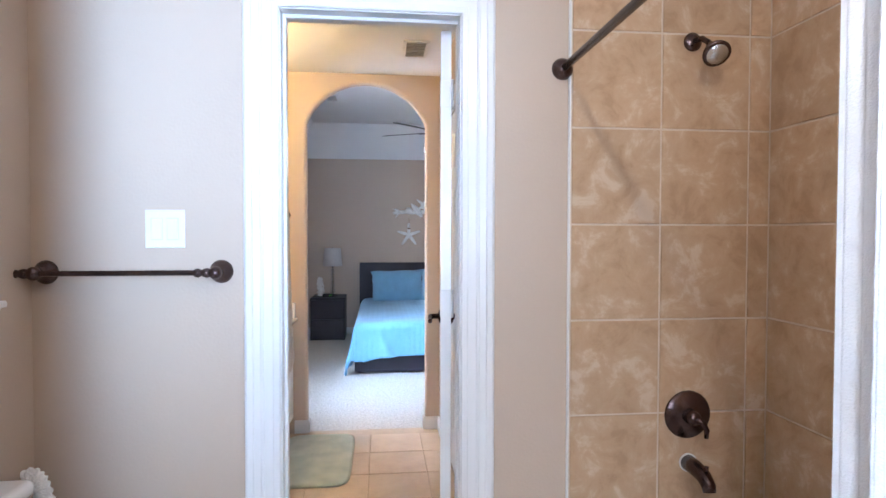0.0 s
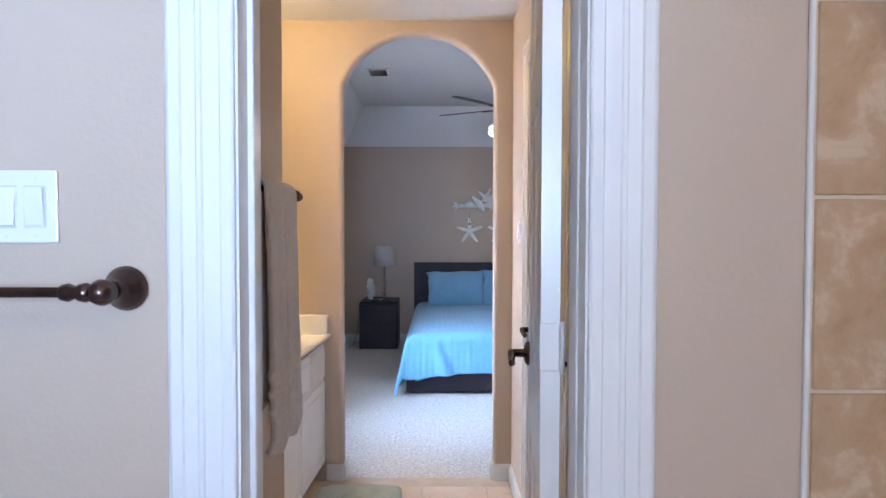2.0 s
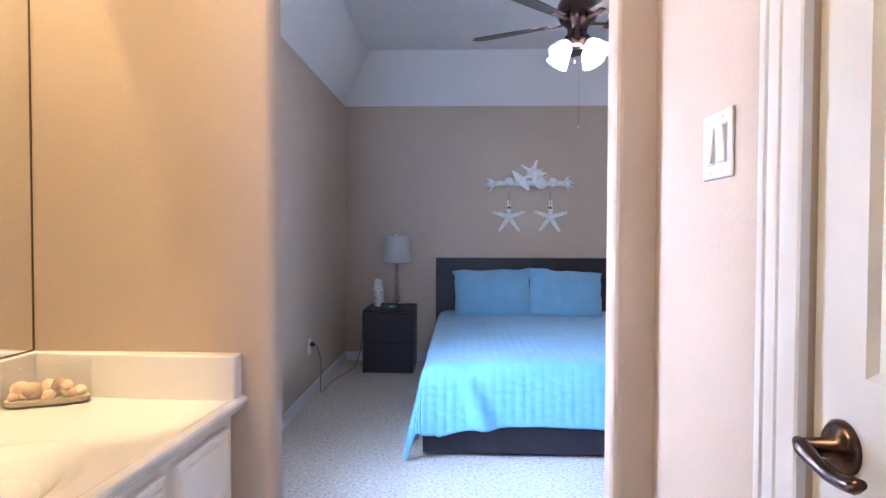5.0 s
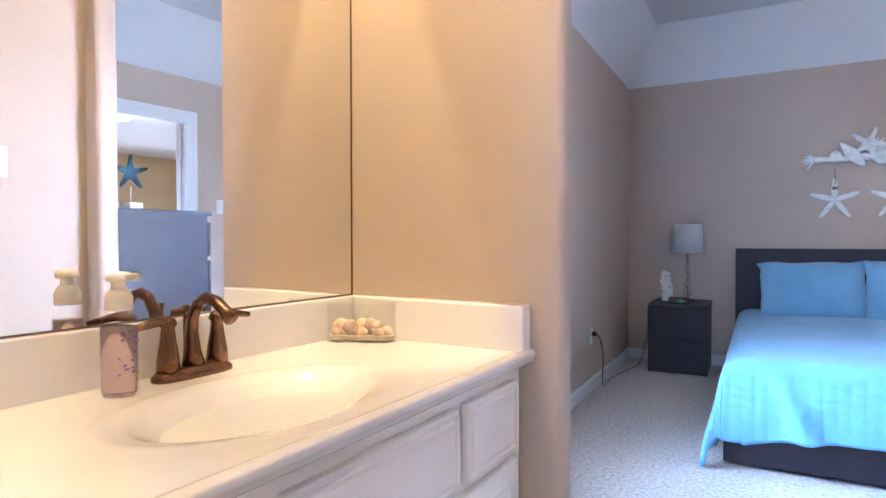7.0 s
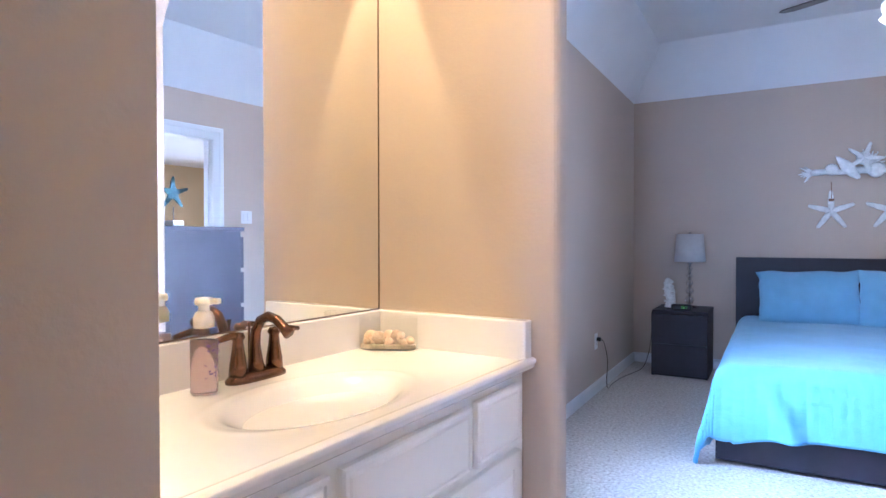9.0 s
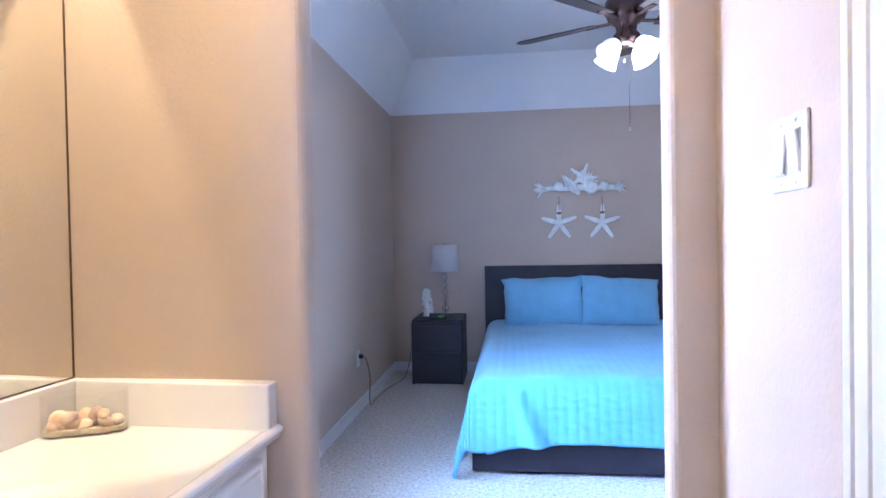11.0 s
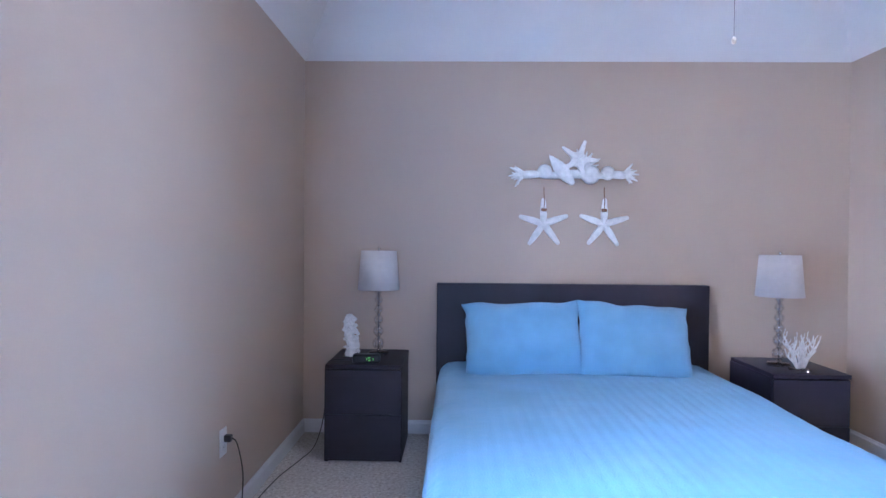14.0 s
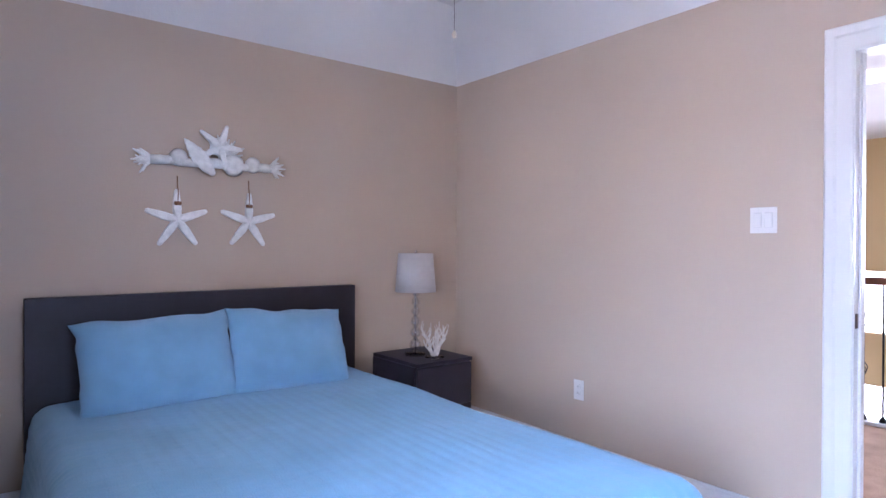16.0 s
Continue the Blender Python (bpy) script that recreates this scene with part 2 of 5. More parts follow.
# ---- building helpers ----
def thing(name, label, category, loc=(0, 0, 0), rz=0, group="", kind=""):
    ob = new(name)
    ob.matrix_basis = pose(*loc, 0, 0, rz)
    return tagged(ob, label, category, group, kind)


def part(name, bm, material, parent=None, label="", smooth=False):
    me = bpy.data.meshes.new(name)
    bmesh.ops.recalc_face_normals(bm, faces=bm.faces)
    for f in bm.faces:
        f.smooth = smooth
    bm.to_mesh(me)
    bm.free()
    me.materials.append(material)
    ob = new(name, me)
    ob.parent = parent
    if label:
        ob["label"] = label
    return ob


def struct(name, bm, material, label, category, smooth=False):
    return tagged(part(name, bm, material, None, "", smooth), label, category, "", "structure")


def box(x0, x1, y0, y1, z0, z1, bevel=0.0, seg=2, bm=None):
    out = bm or bmesh.new()
    got = bmesh.ops.create_cube(out, size=1)["verts"]
    for v in got:
        v.co = Vector((x0 + (v.co.x + 0.5) * (x1 - x0), y0 + (v.co.y + 0.5) * (y1 - y0), z0 + (v.co.z + 0.5) * (z1 - z0)))
    if bevel:
        edges = list({e for v in got for e in v.link_edges})
        bmesh.ops.bevel(out, geom=edges, offset=bevel, segments=seg, profile=0.5, affect="EDGES")
    return out


def lathe(profile, seg=24, centre=(0, 0), bm=None, squash=1.0):
    out = bm or bmesh.new()
    rings = []
    for r, z in profile:
        if r < 1e-5:
            rings.append([out.verts.new((centre[0], centre[1], z))])
        else:
            rings.append([out.verts.new((centre[0] + r * math.cos(2 * math.pi * k / seg), centre[1] + squash * r * math.sin(2 * math.pi * k / seg), z)) for k in range(seg)])
    for a, b in zip(rings, rings[1:]):
        for k in range(seg):
            j = (k + 1) % seg
            q = [a[k % len(a)], a[j % len(a)], b[j % len(b)], b[k % len(b)]]
            q = list(dict.fromkeys(q))
            if len(q) > 2:
                out.faces.new(q)
    for ring in (rings[0], rings[-1]):
        if len(ring) > 2:
            out.faces.new(ring)
    return out


def tube(points, radii, seg=10, bm=None):
    out = bm or bmesh.new()
    pts = [Vector(p) for p in points]
    if isinstance(radii, (int, float)):
        radii = [radii] * len(pts)
    rings, up = [], None
    for i, p in enumerate(pts):
        d = (pts[min(i + 1, len(pts) - 1)] - pts[max(i - 1, 0)]).normalized()
        if up is None:
            up = d.orthogonal().normalized()
        up = (up - up.dot(d) * d).normalized()
        side = d.cross(up)
        rings.append([out.verts.new(p + radii[i] * (math.cos(2 * math.pi * k / seg) * up + math.sin(2 * math.pi * k / seg) * side)) for k in range(seg)])
    for a, b in zip(rings, rings[1:]):
        for k in range(seg):
            out.faces.new((a[k], a[(k + 1) % seg], b[(k + 1) % seg], b[k]))
    out.faces.new(rings[0]), out.faces.new(rings[-1])
    return out


def grid(nu, nv, f, bm=None, close=False):
    out = bm or bmesh.new()
    vs = [[out.verts.new(f(i / nu, j / nv)) for j in range(nv + 1)] for i in range(nu + 1)]
    for i in range(nu):
        for j in range(nv):
            out.faces.new((vs[i][j], vs[i + 1][j], vs[i + 1][j + 1], vs[i][j + 1]))
    return out


def turned(bm, m):
    bmesh.ops.transform(bm, matrix=m, verts=bm.verts)
    return bm


def wall(axis, a0, a1, u0, u1, z0, z1, holes=()):
    """A wall from a0 to a1 across and u0 to u1 along, with holes (u0, u1, z0, z1) through it."""
    us = sorted({u0, u1, *[h[0] for h in holes], *[h[1] for h in holes]})
    zs = sorted({z0, z1, *[h[2] for h in holes], *[h[3] for h in holes]})
    bm = bmesh.new()
    cell = lambda i, j: 0 <= i < len(us) - 1 and 0 <= j < len(zs) - 1 and not any(
        h[0] < (us[i] + us[i + 1]) / 2 < h[1] and h[2] < (zs[j] + zs[j + 1]) / 2 < h[3] for h in holes)
    at = (lambda a, u, z: (a, u, z)) if axis == "x" else (lambda a, u, z: (u, a, z))
    face = lambda *p: bm.faces.new([bm.verts.new(at(*q)) for q in p])
    for i in range(len(us) - 1):
        for j in range(len(zs) - 1):
            if not cell(i, j):
                continue
            p, q, r, s = us[i], us[i + 1], zs[j], zs[j + 1]
            face((a0, p, r), (a0, q, r), (a0, q, s), (a0, p, s)), face((a1, p, r), (a1, q, r), (a1, q, s), (a1, p, s))
            for di, dj, e in ((-1, 0, ((p, r), (p, s))), (1, 0, ((q, r), (q, s))), (0, -1, ((p, r), (q, r))), (0, 1, ((p, s), (q, s)))):
                if not cell(i + di, j + dj):
                    (c, d), (g, h) = e
                    face((a0, c, d), (a0, g, h), (a1, g, h), (a1, c, d))
    bmesh.ops.remove_doubles(bm, verts=bm.verts, dist=1e-5)
    return bm


CASING = [(0.0, 0.0), (0.0, 0.012), (0.004, 0.0145), (0.020, 0.0145), (0.023, 0.0125), (0.048, 0.0135), (0.051, 0.0165), (0.057, 0.0165), (0.060, 0.0140),
          (0.080, 0.0155), (0.083, 0.0190), (0.099, 0.0190), (0.104, 0.0165), (0.108, 0.012), (0.108, 0.0)]


PLAIN = [(0.0, 0.0), (0.0, 0.010), (0.010, 0.013), (0.060, 0.015), (0.070, 0.019), (0.100, 0.019), (0.108, 0.012), (0.108, 0.0)]


def casing(axis, face, out, u0, u1, top, z0=0.0, width=0.108, shape=CASING):
    """A moulded door casing round the opening u0 to u1 on the wall's face; out: +1 or -1, the way it stands proud."""
    bm = bmesh.new()
    k = width / 0.108
    rows = []
    for o, d in shape:
        o *= k
        ring = [(u0 - o, z0), (u0 - o, top + o), (u1 + o, top + o), (u1 + o, z0)]
        rows.append([bm.verts.new((face + out * d, u, z) if axis == "x" else (u, face + out * d, z)) for u, z in ring])
    for a, b in zip(rows, rows[1:]):
        for j in range(3):
            bm.faces.new((a[j], a[j + 1], b[j + 1], b[j]))
    return bm


def base(points, height=0.085, depth=0.013):
    """A baseboard along a floor line; the room lies to the left of the way along it."""
    bm = bmesh.new()
    for (x0, y0), (x1, y1) in zip(points, points[1:]):
        d = Vector((x1 - x0, y1 - y0)).normalized()
        n = Vector((-d.y, d.x)) * depth
        prof = [(0.0, 0.0), (1.0, 0.0), (1.0, height * 0.78), (0.6, height * 0.88), (0.45, height), (0.0, height)]
        rows = [[bm.verts.new((p[0] + n.x * s, p[1] + n.y * s, z)) for s, z in prof] for p in ((x0, y0), (x1, y1))]
        for k in range(len(prof)):
            j = (k + 1) % len(prof)
            bm.faces.new((rows[0][k], rows[0][j], rows[1][j], rows[1][k]))
        bm.faces.new(rows[0]), bm.faces.new(rows[1])
    return bm


# ---- structure ----
FZ = 0.03                                 # tiled floor, a little over the carpet
XL, XR, YA, YB, YE = -1.10, 2.38, 3.44, 3.525, 7.60
VX0, VX1, VC = -1.032, 0.45, 2.455         # vanity room: mirror wall, door wall, ceiling
BY, BC = 1.285, 2.44                      # bath room: wall with the doorway, ceiling
BX0, BX1, BY0 = -0.99, 1.36, -1.90
HW, TR = 2.40, 2.84                       # bedroom wall height and raised ceiling

struct("floor_carpet", wall("y", YB - 0.05, YE + 0.12, XL - 0.12, XR + 0.12, -0.08, 0.0), CARPET, "pale cream cut-pile bedroom carpet", "floor")
struct("floor_subfloor", box(-1.8, 1.5, BY0, YB - 0.05, -0.08, FZ - 0.004), FGROUT, "tan grout bed under the tan floor tiles", "floor")
struct("wall_bedroom_north", box(XL - 0.12, XR + 0.12, YE, YE + 0.12, 0, HW + 0.5), PAINT, "tan painted bedroom wall behind the bed", "wall")
WIN = (3.80, 4.71, 0.545, 1.965)
struct("wall_bedroom_west", wall("x", XL - 0.14, XL, YB, YE, 0, HW + 0.5, [WIN]), PAINT, "tan painted bedroom wall with a tall window", "wall")
D2 = (4.27, 5.085, 0.0, 2.02)
struct("wall_bedroom_east", wall("x", XR, XR + 0.12, YB - 0.11, YE, 0, HW + 0.5, [D2]), PAINT, "tan painted bedroom wall with a doorway", "wall")

# arch wall with softly rounded drywall corners
AL, AR, SPR, APEX = -0.445, 0.354, 2.115, 2.39
half, mid = (AR - AL) / 2, (AR + AL) / 2
rise = APEX - SPR
rad = (half * half + rise * rise) / (2 * rise)
sweep = math.asin(half / rad)
arch_pts = [(mid + rad * math.sin(-sweep + 2 * sweep * k / 28), APEX - rad + rad * math.cos(-sweep + 2 * sweep * k / 28)) for k in range(29)]
bm = bmesh.new()
loops = []
for y in (YA, YB):
    inner = [bm.verts.new((AL, y, 0))] + [bm.verts.new((x, y, z)) for x, z in arch_pts] + [bm.verts.new((AR, y, 0))]
    outer = [bm.verts.new((XL - 0.12, y, 0)), bm.verts.new((XL - 0.12, y, HW + 0.5)), bm.verts.new((XR + 0.05, y, HW + 0.5)), bm.verts.new((XR + 0.05, y, 0))]
    tops = [bm.verts.new((v.co.x, y, HW + 0.5)) for v in inner[1:-1]]
    bm.faces.new((outer[0], inner[0], inner[1], tops[0], outer[1]))
    bm.faces.new((outer[3], outer[2], tops[-1], inner[-2], inner[-1]))
    for k in range(28):
        bm.faces.new((inner[k + 1], inner[k + 2], tops[k + 1], tops[k]))
    loops.append((inner, outer))
(ia, oa), (ib, ob_) = loops
for k in range(len(ia) - 1):
    bm.faces.new((ia[k], ia[k + 1], ib[k + 1], ib[k]))
bm.edges.ensure_lookup_table()
rim = [e for e in bm.edges if (e.verts[0] in ia and e.verts[1] in ia) or (e.verts[0] in ib and e.verts[1] in ib)]
bmesh.ops.recalc_face_normals(bm, faces=bm.faces)
bmesh.ops.bevel(bm, geom=rim, offset=0.022, segments=4, profile=0.5, affect="EDGES")
struct("wall_arch", bm, PAINT, "tan wall with a round-topped arched opening and rounded corners", "wall")

# vanity room
struct("wall_mirror", box(VX0 - 0.12, VX0, 2.10, YA + 0.05, 0, VC), PAINT, "tan wall behind the vanity mirror", "wall")
WX, WY = -0.455, 2.287
bm = box(VX0 - 0.25, WX, WY - 0.11, WY, 0, VC)
box(WX - 0.11, WX, BY + 0.115, WY - 0.11, 0, VC, bm=bm)
struct("wall_towel", bm, PAINT, "tan wall that carries the towel bar beside the vanity", "wall")
D3 = (2.13, 2.835, FZ, 2.06)
struct("wall_closet", wall("x", VX1, VX1 + 0.11, BY + 0.115, YA, 0, VC, [D3]), PAINT, "tan wall with a closet door", "wall")
D1 = (-0.264, 0.302, FZ, 2.075)
struct("wall_bath_north", wall("y", BY, BY + 0.115, BX0 - 0.12, BX1 + 0.12, 0, VC, [D1]), PAINT, "tan bathroom wall with the doorway", "wall")
struct("ceiling_vanity", box(VX0 - 0.12, VX1 + 0.12, BY + 0.05, YA, VC, VC + 0.08), CEIL, "white textured ceiling over the vanity", "ceiling")

# bath room
struct("wall_bath_west", box(BX0 - 0.12, BX0, BY0, BY, 0, BC), PAINT, "tan bathroom wall beside the toilet", "wall")
struct("wall_bath_partition", box(BX0, -0.62, 0.38, 0.50, 0, BC, 0.012, 3), PAINT, "tan partition wall end beside the toilet", "wall")
struct("wall_bath_east", box(BX1, BX1 + 0.12, BY0, BY, 0, BC), PAINT, "wall along the bathtub", "wall")
W2 = (-0.60, 0.22, 1.05, 2.15)
struct("wall_bath_south", wall("y", BY0 - 0.12, BY0, BX0 - 0.12, BX1 + 0.12, 0, BC, [W2]), PAINT, "tan bathroom end wall with a window opening", "wall")
struct("ceiling_bath", box(BX0 - 0.12, BX1 + 0.12, BY0 - 0.12, BY, BC, BC + 0.08), CEIL, "white textured bathroom ceiling", "ceiling")

# bedroom ceiling: sloped sides up to a raised flat
bm = bmesh.new()
ins = 0.27
shells = []
for up in (0.0, 0.06):
    low = [bm.verts.new(p) for p in ((XL - up, YB - up, HW + up), (XR + up, YB - up, HW + up), (XR + up, YE + up, HW + up), (XL - up, YE + up, HW + up))]
    high = [bm.verts.new(p) for p in ((XL + ins, YB + ins, TR + up), (XR - ins, YB + ins, TR + up), (XR - ins, YE - ins, TR + up), (XL + ins, YE - ins, TR + up))]
    for k in range(4):
        bm.faces.new((low[k], low[(k + 1) % 4], high[(k + 1) % 4], high[k]))
    bm.faces.new(high)
    shells.append(low)
for k in range(4):
    j = (k + 1) % 4
    bm.faces.new((shells[0][k], shells[0][j], shells[1][j], shells[1][k]))
struct("ceiling_bedroom", bm, CEIL, "white tray ceiling with sloped sides", "ceiling")

# hall beyond the bedroom door
struct("floor_hall", box(XR + 0.002, 4.62, 2.6, 8.2, -0.08, 0.0 - 0.004), HALLFLOOR, "tan carpeted upstairs hall floor", "floor")
# First hole is added, out of view, only as a place for west-wall fill.
struct("wall_hall_east", wall("x", 7.6, 7.75, 2.6, 10.5, -2.8, 4.2, [(2.9, 4.3, 0.9, 2.2), (6.0, 7.9, 0.25, 0.95), (6.0, 8.2, -2.2, -0.35)]), HALLPAINT, "gold painted stairwell wall with windows and one added unseen opening", "wall")
struct("wall_hall_north", box(XR + 0.12, 7.75, 10.5, 10.6, -2.8, 4.2), HALLPAINT, "gold painted stairwell side wall", "wall")
struct("wall_hall_south", box(XR + 0.12, 7.75, 2.5, 2.6, -2.8, 4.2), HALLPAINT, "gold painted hall end wall", "wall")
bm = box(XR + 0.12, 7.6, 2.5, 10.6, 2.46, 2.54)
struct("ceiling_hall", bm, CEIL, "white ceiling over the hall and stairwell", "ceiling")
struct("floor_lower", box(4.62, 7.75, 2.5, 10.6, -2.86, -2.8), HALLFLOOR, "tan floor of the storey below", "floor")
struct("backdrop_stair_windows", box(8.3, 8.32, 2.2, 9.8, -3, 2.6), HALLSKY, "bright sky outside the stairwell windows", "backdrop")
struct("backdrop_window", box(-1.95, -1.93, 2.4, 6.2, -0.6, 3.2), SKYGLOW, "bright overcast sky outside the bedroom window", "backdrop")
struct("backdrop_bath_window", box(-1.0, 1.2, BY0 - 0.52, BY0 - 0.5, 0.8, 2.5), SOFTSKY, "bright sky outside the bathroom window", "backdrop")


# trim
struct("casing_door_1", casing("y", BY, -1, D1[0], D1[1], D1[3], FZ), TRIM, "white fluted door casing", "trim")
bm = bmesh.new()
for x0, x1 in ((D1[0], D1[0] + 0.014), (D1[1] - 0.007, D1[1])):
    box(x0, x1, BY + 0.045, BY + 0.115 - 0.038, FZ, D1[3] - 0.014, 0.002, 1, bm)
box(D1[0], D1[1], BY + 0.045, BY + 0.115 - 0.038, D1[3] - 0.014, D1[3] - 0.0005, 0.002, 1, bm)
struct("jamb_stop_door_1", bm, TRIM, "white door stop in the jamb", "trim")
bm = bmesh.new()
box(D1[0] - 0.002, D1[0] + 0.004, BY - 0.002, BY + 0.117, FZ, D1[3], bm=bm)
box(D1[1] - 0.004, D1[1] + 0.002, BY - 0.002, BY + 0.117, FZ, D1[3], bm=bm)
box(D1[0], D1[1], BY - 0.002, BY + 0.117, D1[3] - 0.004, D1[3] + 0.002, bm=bm)
struct("jamb_door_1", bm, TRIM, "white painted door jamb", "trim")
struct("casing_door_3", casing("x", VX1, -1, D3[0], D3[1], D3[3], FZ), TRIM, "white moulded closet door casing", "trim")
struct("casing_door_2", casing("x", XR, -1, D2[0], D2[1], D2[3], 0.0, 0.104, PLAIN), TRIM, "white bedroom door casing", "trim")
bm = bmesh.new()
box(XR - 0.003, XR + 0.123, D2[1] - 0.004, D2[1] + 0.012, 0, D2[3], bm=bm)
box(XR - 0.003, XR + 0.123, D2[0] - 0.012, D2[0] + 0.004, 0, D2[3], bm=bm)
box(XR - 0.003, XR + 0.123, D2[0], D2[1], D2[3] - 0.004, D2[3] + 0.012, bm=bm)
box(XR + 0.045, XR + 0.085, D2[1] - 0.016, D2[1] - 0.004, 0, D2[3] - 0.004, 0.002, 1, bm)
struct("jamb_door_2", bm, TRIM, "white bedroom door jamb with a stop", "trim")
struct("strike_plate", box(XR + 0.012, XR + 0.040, D2[1] - 0.0075, D2[1] - 0.004, 0.90, 0.96, 0.001, 1), BRONZE, "dark bronze strike plate on the jamb", "trim")
struct("baseboard_bedroom", base([(XR, D2[1] + 0.105), (XR, YE), (XL, YE), (XL, YB), (AL - 0.02, YB)]), TRIM, "white bedroom baseboard", "baseboard")
struct("baseboard_arch_left", turned(base([(AL + 0.002, YB), (AL + 0.002, YA), (-0.53, YA)], 0.085), pose(0, 0, FZ)), TRIM, "white baseboard round the arch jamb", "baseboard")
struct("baseboard_arch_right", turned(base([(VX1, D3[1] + 0.11), (VX1, YA), (AR - 0.002, YA), (AR - 0.002, YB)], 0.085), pose(0, 0, FZ)), TRIM, "white baseboard round the arch jamb", "baseboard")
struct("baseboard_towel", turned(base([(WX, WY), (WX, BY + 0.115)]), pose(0, 0, FZ)), TRIM, "white baseboard under the towel bar", "baseboard")


# ---- doors and switches ----
def lever_set(parent, at, side, way):
    """A bronze rose with a lever; side: the way that it stands out along x, way: along y to which it points."""
    x, y, z = at
    part("rose", turned(lathe([(0, 0), (0.033, 0), (0.033, 0.005), (0.026, 0.012), (0.012, 0.016), (0.011, 0.045), (0, 0.045)], 24), Matrix.Translation(at) @ pose(0, 0, 0, 0, 90 * side, 0)), BRONZE, parent, "", True)
    pts = [(x + side * 0.048, y + way * 0.105 * k / 8, z - 0.012 * math.sin(k / 8 * math.pi * 0.9) * (1 if k < 8 else 0.2)) for k in range(-1, 9)]
    part("lever", tube(pts, [0.006] + [0.011, 0.0105, 0.0095, 0.009, 0.009, 0.009, 0.0095, 0.0095] + [0.005], 10), BRONZE, parent, "", True)


def panel_door(name, label, width, height, hinge, rz, lever_y, lever_z, lever_sides, hinges=()):
    """A six-panel leaf that reaches from its hinge along +y, 36 mm thick along x."""
    ob = thing(name, label, "door", hinge, rz, "", "structure")
    T, st = 0.036, 0.095
    cols = [(st, width / 2 - 0.04), (width / 2 + 0.04, width - st)]
    rows = [(0.22, 0.80), (1.00, 1.60), (1.71, height - 0.12)]
    holes = [(c[0], c[1], r[0], r[1]) for c in cols for r in rows]
    part("leaf", wall("x", 0, T, 0, width, 0, height, holes), TRIM, ob)
    for c0, c1, r0, r1 in holes:
        bm = bmesh.new()
        for fx, s in ((0.0, 1), (T, -1)):
            a = [(fx, 0), (fx + s * 0.009, 0.010), (fx + s * 0.009, 0.022), (fx + s * 0.003, 0.040)]
            rings = [[bm.verts.new((x, y, z)) for y, z in ((c0 + i, r0 + i), (c1 - i, r0 + i), (c1 - i, r1 - i), (c0 + i, r1 - i))] for x, i in a]
            for p, q in zip(rings, rings[1:]):
                for k in range(4):
                    bm.faces.new((p[k], p[(k + 1) % 4], q[(k + 1) % 4], q[k]))
            bm.faces.new(rings[-1])
        part("panel", bm, TRIM, ob)
    for s in lever_sides:
        lever_set(ob, (0 if s < 0 else T, lever_y, lever_z), s, -1)
    for z in hinges:
        part("hinge", box(-0.002, 0.034, -0.0035, -0.0005, z - 0.045, z + 0.045, 0.001, 1), PLATE, ob, "white painted hinge leaf")
        part("hinge_pin", tube([(0.040, -0.005, z - 0.048), (0.040, -0.005, z + 0.048)], 0.005, 8), PLATE, ob, "", True)
    return ob


panel_door("door_1", "white six-panel bathroom door, standing open", 0.56, 2.035, (0.252, 1.432, FZ + 0.008), -6.5, 0.50, 0.985, (-1, 1), (0.28, 1.10, 1.82))
panel_door("door_3", "white six-panel closet door, shut", 0.70, 2.025, (VX1 + 0.008, D3[0] + 0.003, FZ + 0.006), 0, 0.64, 0.91, (-1,))


def switch_plate(name, label, at, normal, gangs=2, toggles=True, size=(0.116, 0.116)):
    """A wall plate at its centre; normal: the way that it faces, as degrees about z from -y."""
    ob = thing(name, label, "light switch" if toggles else "outlet", at, normal)
    w, h = size[0] / 2, size[1] / 2
    part("plate", box(-w, w, -0.006, 0, -h, h, 0.003, 2), PLATE, ob)
    for g in range(gangs):
        cx = (g - (gangs - 1) / 2) * 0.046
        if toggles:
            part("rocker_frame", box(cx - 0.0175, cx + 0.0175, -0.0072, -0.0055, -0.034, 0.034, 0.0008, 1), SEAM_SHADE, ob)
            part("rocker", turned(box(-0.0155, 0.0155, -0.004, 0.0, -0.031, 0.031, 0.0012, 1), pose(cx, -0.0075, 0, 5 if g else -5, 0, 0)), PLATE, ob)
        else:
            for cz in (-0.02, 0.02):
                part("socket", box(cx - 0.016, cx + 0.016, -0.0085, -0.0055, cz - 0.014, cz + 0.014, 0.004, 2), PLATE, ob)
                for sx in (-0.006, 0.006):
                    part("slot", box(cx + sx - 0.001, cx + sx + 0.001, -0.0092, -0.0083, cz - 0.004, cz + 0.005), BLACK, ob)
    for sx in ([(g - (gangs - 1) / 2) * 0.046 for g in range(gangs)] if toggles else [0]):
        for sz in ((-0.046, 0.046) if toggles else (0.0,)):
            part("screw", turned(lathe([(0, 0), (0.003, 0), (0.0025, 0.001), (0, 0.0012)], 10), pose(sx, -0.006, sz, 90, 0, 0)), PLATE, ob)
    return ob


switch_plate("switch_plate", "white double rocker switch plate on the bathroom wall", (-0.605, BY, 1.392), 0)
switch_plate("switch_plate", "white double rocker switch plate beside the arch", (VX1, 3.105, 1.355), -90)
switch_plate("switch_plate", "white double rocker switch plate near the bedroom door", (XR, 5.43, 1.348), -90)
switch_plate("wall_outlet", "white duplex outlet with a plugged-in cord", (XL, 6.272, 0.383), 90, 1, False, (0.072, 0.116))
switch_plate("wall_outlet", "white duplex outlet on the tan bedroom wall", (XR, 6.46, 0.386), -90, 1, False, (0.072, 0.116))


